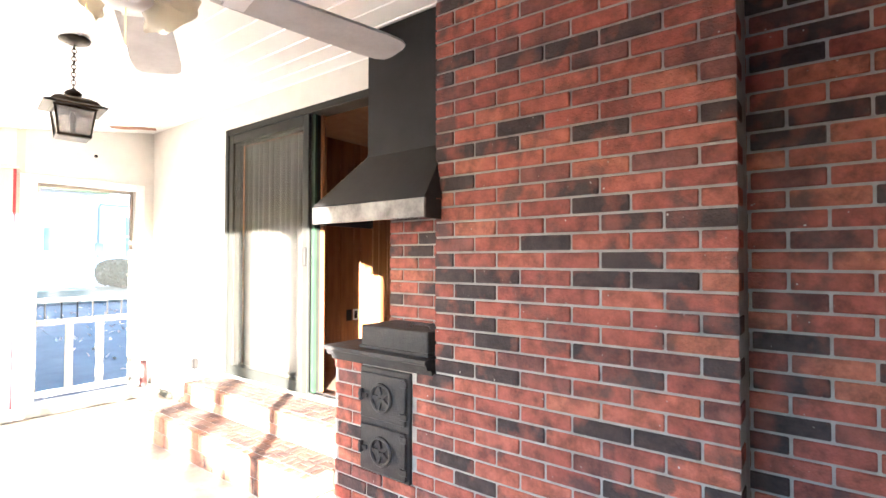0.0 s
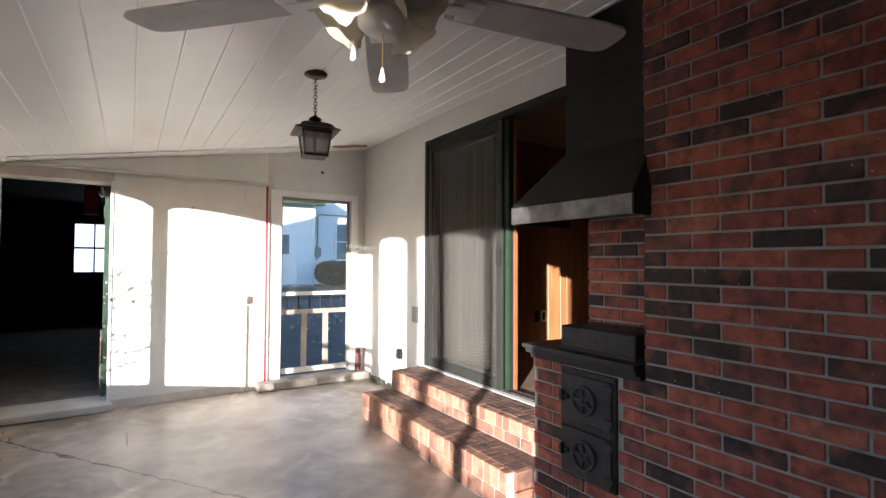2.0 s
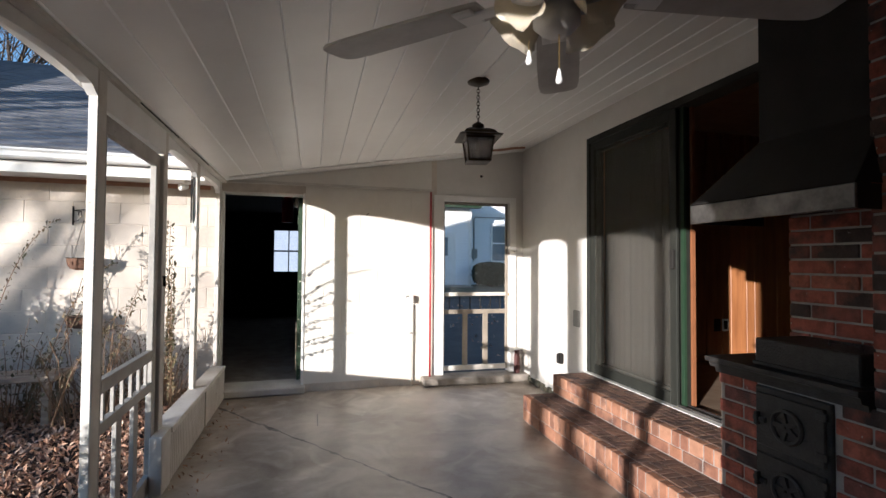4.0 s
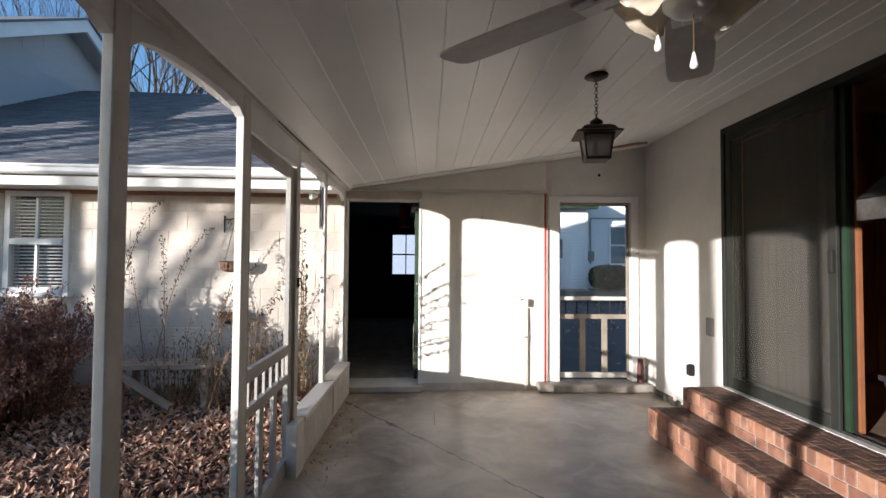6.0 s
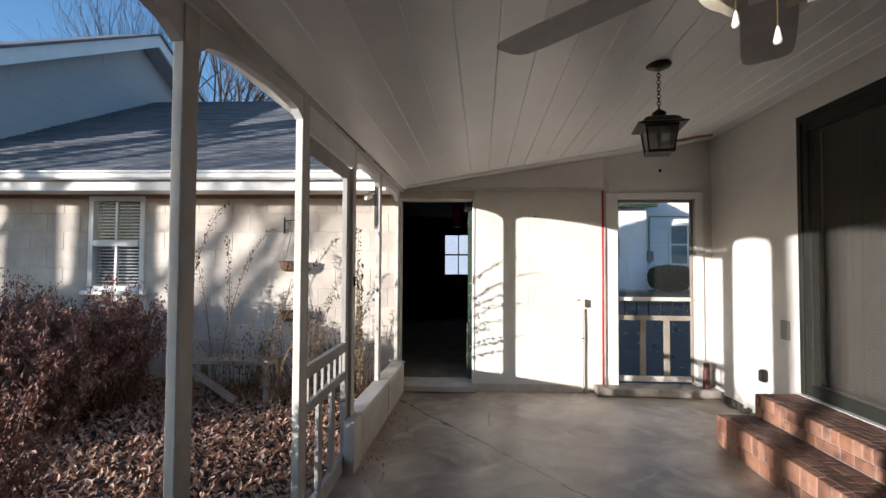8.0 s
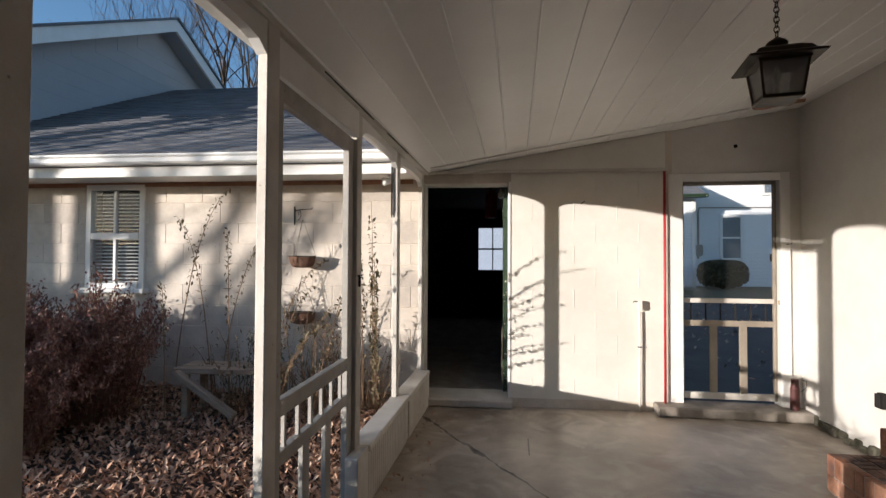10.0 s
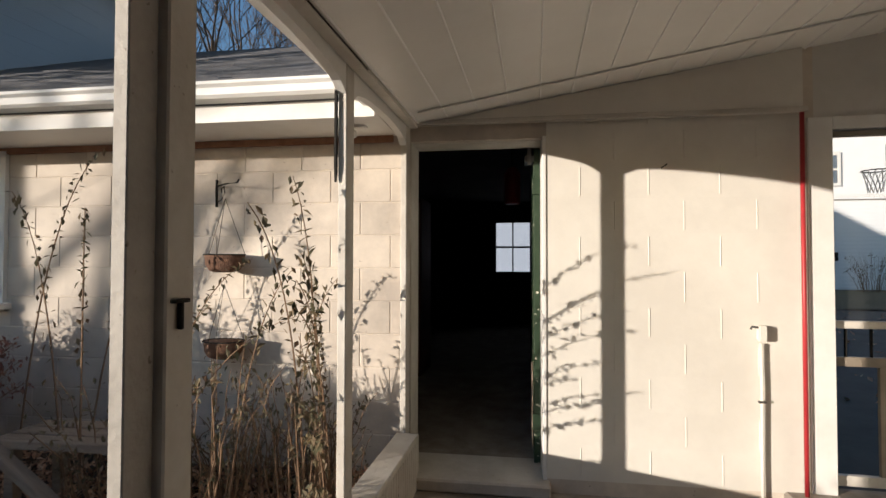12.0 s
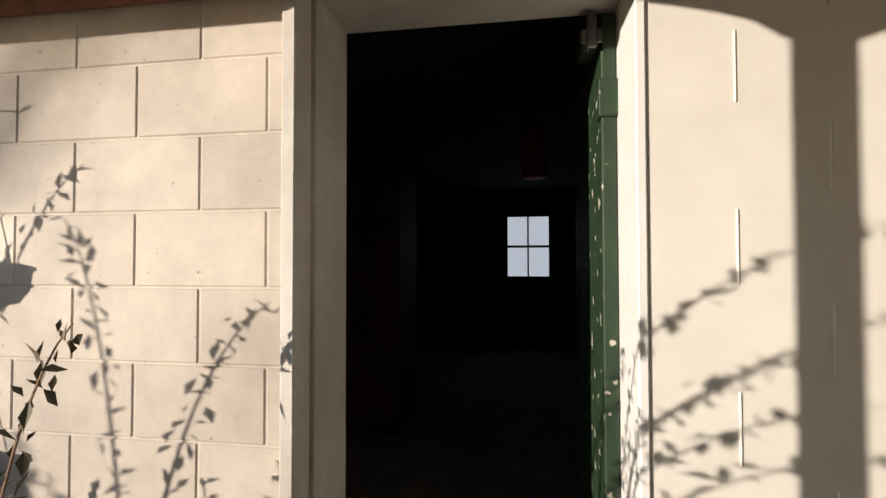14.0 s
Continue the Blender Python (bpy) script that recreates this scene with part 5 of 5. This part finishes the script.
for k, (at, tip) in enumerate(SHOOTS + [((-2.0, 4.7, 0.1), (0.45, -0.2, 1.0)), ((-2.3, 4.6, 0.2), (-0.1, 0.1, 1.35)), ((-2.1, 4.8, 0.2), (0.5, 0.1, 1.1)), ((-2.5, 4.7, 0.1), (-0.35, 0, 1.55)), ((-1.9, 4.5, 0.0), (0.7, 0.1, 1.05)), ((-1.6, 4.7, 0.0), (0.35, -0.05, 1.25)), ((-1.9, 4.55, 0.0), (0.55, -0.3, 0.85)), ((-2.7, 4.4, 0.1), (-0.2, 0.2, 1.0)), ((-2.55, 4.9, 0.3), (0.5, 0.05, 1.35)), ((-2.95, 4.85, 0.3), (0.45, 0.05, 1.6)), ((-1.5, 5.05, -0.1), (0.3, 0.0, 1.3))]):
    sprig(at, tip, 22, 0.021, 50 + k)

# weathered bench and plank in the bed
be = thing("garden_bench", "small weathered grey wooden bench among the shrubs", "bench", (-2.33, 4.72, 0.0), 4)
for k in range(3):
    part("seat_board", bx(-0.42, 0.42, -0.16 + k * 0.11, -0.065 + k * 0.11, 0.395, 0.435, 0.004), OLD_WOOD, be)
for sx in (-0.36, 0.33):
    for sy in (-0.14, 0.12):
        part("leg", bx(sx, sx + 0.05, sy, sy + 0.05, 0, 0.395, 0.003), OLD_WOOD, be)
pk = thing("loose_plank", "reddish grey plank leaning from the bench to the leaves", "plank", (-2.44, 4.50, 0.0), -3)
part("board", bx(-0.30, 0.30, -0.03, 0.03, -0.022, 0.022, 0.003), OLD_WOOD, pk, m=pose(0, 0, 0.255, 0, 31))

# two more unseen trees, added to dapple the garage wall
for k, (x, y, h) in enumerate(((-15.2, -3.2, 8), (-11.0, 0.4, 6.0))):
    bare_tree((x, y, -0.2), h, 0.17, 80 + k, depth=3, label="slim leafless tree out of view, placed for its shadow", fork=0.22)

# jagged far ring, out of view, added to hide the yellow horizon glow
rw = random.Random(90)
bm = bmesh.new()
prev = None
for k in range(121):
    a = radians(150 + k * 1.5)
    h = 3.2 + rw.uniform(-0.5, 0.9)
    cur_v = (bm.verts.new((75 * math.cos(a), 75 * math.sin(a), -1.0)), bm.verts.new((75 * math.cos(a), 75 * math.sin(a), h)))
    if prev:
        bm.faces.new((prev[0], cur_v[0], cur_v[1], prev[1]))
    prev = cur_v
tagged(part("backdrop_woods", bm, BARK), "unseen ring along the horizon that hides its yellow glow", "woods", kind="structure")

# ---------------- neighbour across the driveway ----------------
NY = 21.0
nh = thing("white_house", "white clapboard house across the driveway, partly in shade", "house", (0, NY, 0.3))
part("wall", bx(4.2, 22, 0.0, 8, -0.5, 6.4), SIDING, nh)
part("wing", bx(-2.0, 6.2, -1.2, 8, -0.5, 3.3), SIDING, nh)
bm = bmesh.new()
for k in range(48):
    z = 0.02 + k * 0.13
    add_box(bm, 6.2, 22, -0.014, 0.014, 0, 0.136, pose(0, -0.014, z, 11))
    if z < 3.1:
        add_box(bm, -2.0, 6.22, -0.014, 0.014, 0, 0.136, pose(0, -1.214, z, 11))
part("clapboards", bm, SIDING, nh)["kind"] = "stuff"
part("wing_roof", prism([(-1.7, 3.2), (-1.7, 3.35), (2.5, 5.2), (2.5, 5.0)], -2.3, 6.45, "x"), SHINGLE, nh)
part("wing_gutter", prism([(-1.72, 3.22), (-1.82, 3.22), (-1.84, 3.33), (-1.72, 3.33)], -2.3, 6.48, "x"), GREEN, nh, "dark green gutter")
part("main_roof", prism([(-0.5, 6.3), (-0.5, 6.5), (4, 9.2), (8.5, 6.5), (8.5, 6.3)], 3.8, 22.4, "x"), SHINGLE, nh)
part("corner_board", bx(6.12, 6.24, -1.26, -1.19, -0.4, 3.2), WHITE, nh)
part("band_board", bx(6.2, 22, -0.05, -0.03, 3.08, 3.18), WHITE, nh)
FAR_GLASS = mat("far_glass", (0.10, 0.13, 0.16), (0.2, 0.22, 0.25), scale=1, rough=0.15)
for x0, z0, w, h in ((7.58, 1.12, 0.62, 1.52), (9.04, 3.55, 0.56, 0.92), (13.4, 0.95, 0.95, 1.55)):
    yy = -0.06
    w1 = part("window", boxes((x0 - 0.09, x0, yy - 0.05, yy, z0 - 0.09, z0 + h + 0.12), (x0 + w, x0 + w + 0.09, yy - 0.05, yy, z0 - 0.09, z0 + h + 0.12), (x0, x0 + w, yy - 0.05, yy, z0 + h, z0 + h + 0.12), (x0, x0 + w, yy - 0.06, yy, z0 - 0.09, z0), (x0, x0 + w, yy - 0.03, yy, z0 + h / 2 - 0.03, z0 + h / 2 + 0.03)), WHITE, nh)
    part("pane", bx(x0, x0 + w, yy - 0.02, yy - 0.012, z0, z0 + h), FAR_GLASS, w1)
dr = part("door", boxes((4.72, 5.56, -1.29, -1.235, 0.12, 2.22), bevel=0.01), WHITE, nh, "white storm door")
part("pane", bx(4.84, 5.22, -1.30, -1.291, 1.30, 2.05), FAR_GLASS, dr)
part("drain_pipe", tube([(6.78, -0.09, 3.02), (6.72, -0.09, 2.9), (6.72, -0.09, 1.1)], 0.035, 8), GREY_PLATE, nh)
part("cable", tube([(6.78, -0.07, 3.02), (10.5, -0.07, 3.0), (14, -0.07, 3.0)], 0.025, 6), GREY_PLATE, nh)
part("meter_box", bx(6.58, 6.86, -0.2, -0.04, 1.2, 1.62, 0.03, 2), GREY_PLATE, nh)
part("wall_vent", bx(9.22, 9.56, -0.14, -0.03, 1.0, 1.28, 0.02), CARD, nh)
part("stoop", boxes((3.6, 6.0, -2.3, -1.2, -0.4, 0.10), (3.4, 6.2, -2.65, -2.3, -0.4, -0.04), bevel=0.02), SLAB, nh)
hd = thing("round_hedge", "dark green clipped round hedge before the white house", "hedge", (6.83, 19.0, 0.36))
rr = np.random.RandomState(5)
spots = []
for k in range(5200):
    v = rr.randn(3)
    v /= np.linalg.norm(v)
    q = 0.82 + 0.2 * rr.rand()
    v = np.sign(v) * np.abs(v) ** 0.75
    spots.append((v[0] * 0.76 * q, v[1] * 0.55 * q, 0.52 + v[2] * 0.46 * q))
leaf_cloud("foliage", spots, 0.055, HEDGE, hd, seed=6)
bm = bmesh.new()
bmesh.ops.create_icosphere(bm, subdivisions=3, radius=1.0)
for v in bm.verts:
    q = 0.80 + 0.06 * noise.noise(v.co * 3)
    c = [math.copysign(abs(t) ** 0.75, t) for t in v.co]
    v.co = Vector((c[0] * 0.76 * q, c[1] * 0.55 * q, 0.52 + c[2] * 0.46 * q))
part("dark_heart", bm, HEDGE, hd)
part("trunk", tube([(0, 0, -0.2), (0.02, 0, 0.3), (0, 0.02, 0.7)], [0.08, 0.07, 0.05], 8), BARK, hd)
bsk = thing("basketball_hoop", "portable basketball hoop with a grey backboard and torn net", "basketball hoop", (7.45, 14.3, 0.1))
part("pole", tube([(0.75, 0, 0), (0.75, 0, 2.6), (0.35, 0, 3.1)], 0.06, 10), CARD, bsk)
part("backboard", bx(-0.5, 0.55, -0.06, -0.02, 2.9, 3.65, 0.05, 3), mat("grey_backboard", (0.24, 0.30, 0.35), rough=0.4), bsk)
part("target_square", boxes((-0.25, 0.3, -0.066, -0.061, 3.35, 3.38), (-0.25, 0.3, -0.066, -0.061, 3.0, 3.03), (-0.25, -0.22, -0.066, -0.061, 3.03, 3.35), (0.27, 0.3, -0.066, -0.061, 3.03, 3.35)), CARD, bsk)
part("rim", tube([(-0.75 + 0.23 * math.cos(a * math.pi / 8), -0.1 + 0.23 * math.sin(a * math.pi / 8), 3.05) for a in range(17)], 0.012, 6), CARD, bsk)
part("rim_arm", bx(-0.55, 0.1, -0.12, -0.08, 3.03, 3.06), CARD, bsk)
bm = bmesh.new()
for a in range(12):
    a0, a1 = a * math.pi / 6, (a + 0.5) * math.pi / 6
    for s in (1, -1):
        tube([(-0.75 + 0.22 * math.cos(a0), -0.1 + 0.22 * math.sin(a0), 3.05), (-0.75 + 0.15 * math.cos(a0 + s * 0.4), -0.1 + 0.15 * math.sin(a0 + s * 0.4), 2.8), (-0.75 + 0.12 * math.cos(a0 + s * 0.8), -0.1 + 0.12 * math.sin(a0 + s * 0.8), 2.6)], 0.006, 3, bm)
part("net", bm, GREY_PLATE, bsk)
part("base", bx(0.4, 1.2, -0.35, 0.4, 0.0, 0.16, 0.04, 2), CARD, bsk)
shrub("bare_bush", (9.75, 19.6, 0.3), 40, 1.7, 1.0, 300, 0.03, WEED_LEAF, 41, "leafless bush before the white house", "bush")
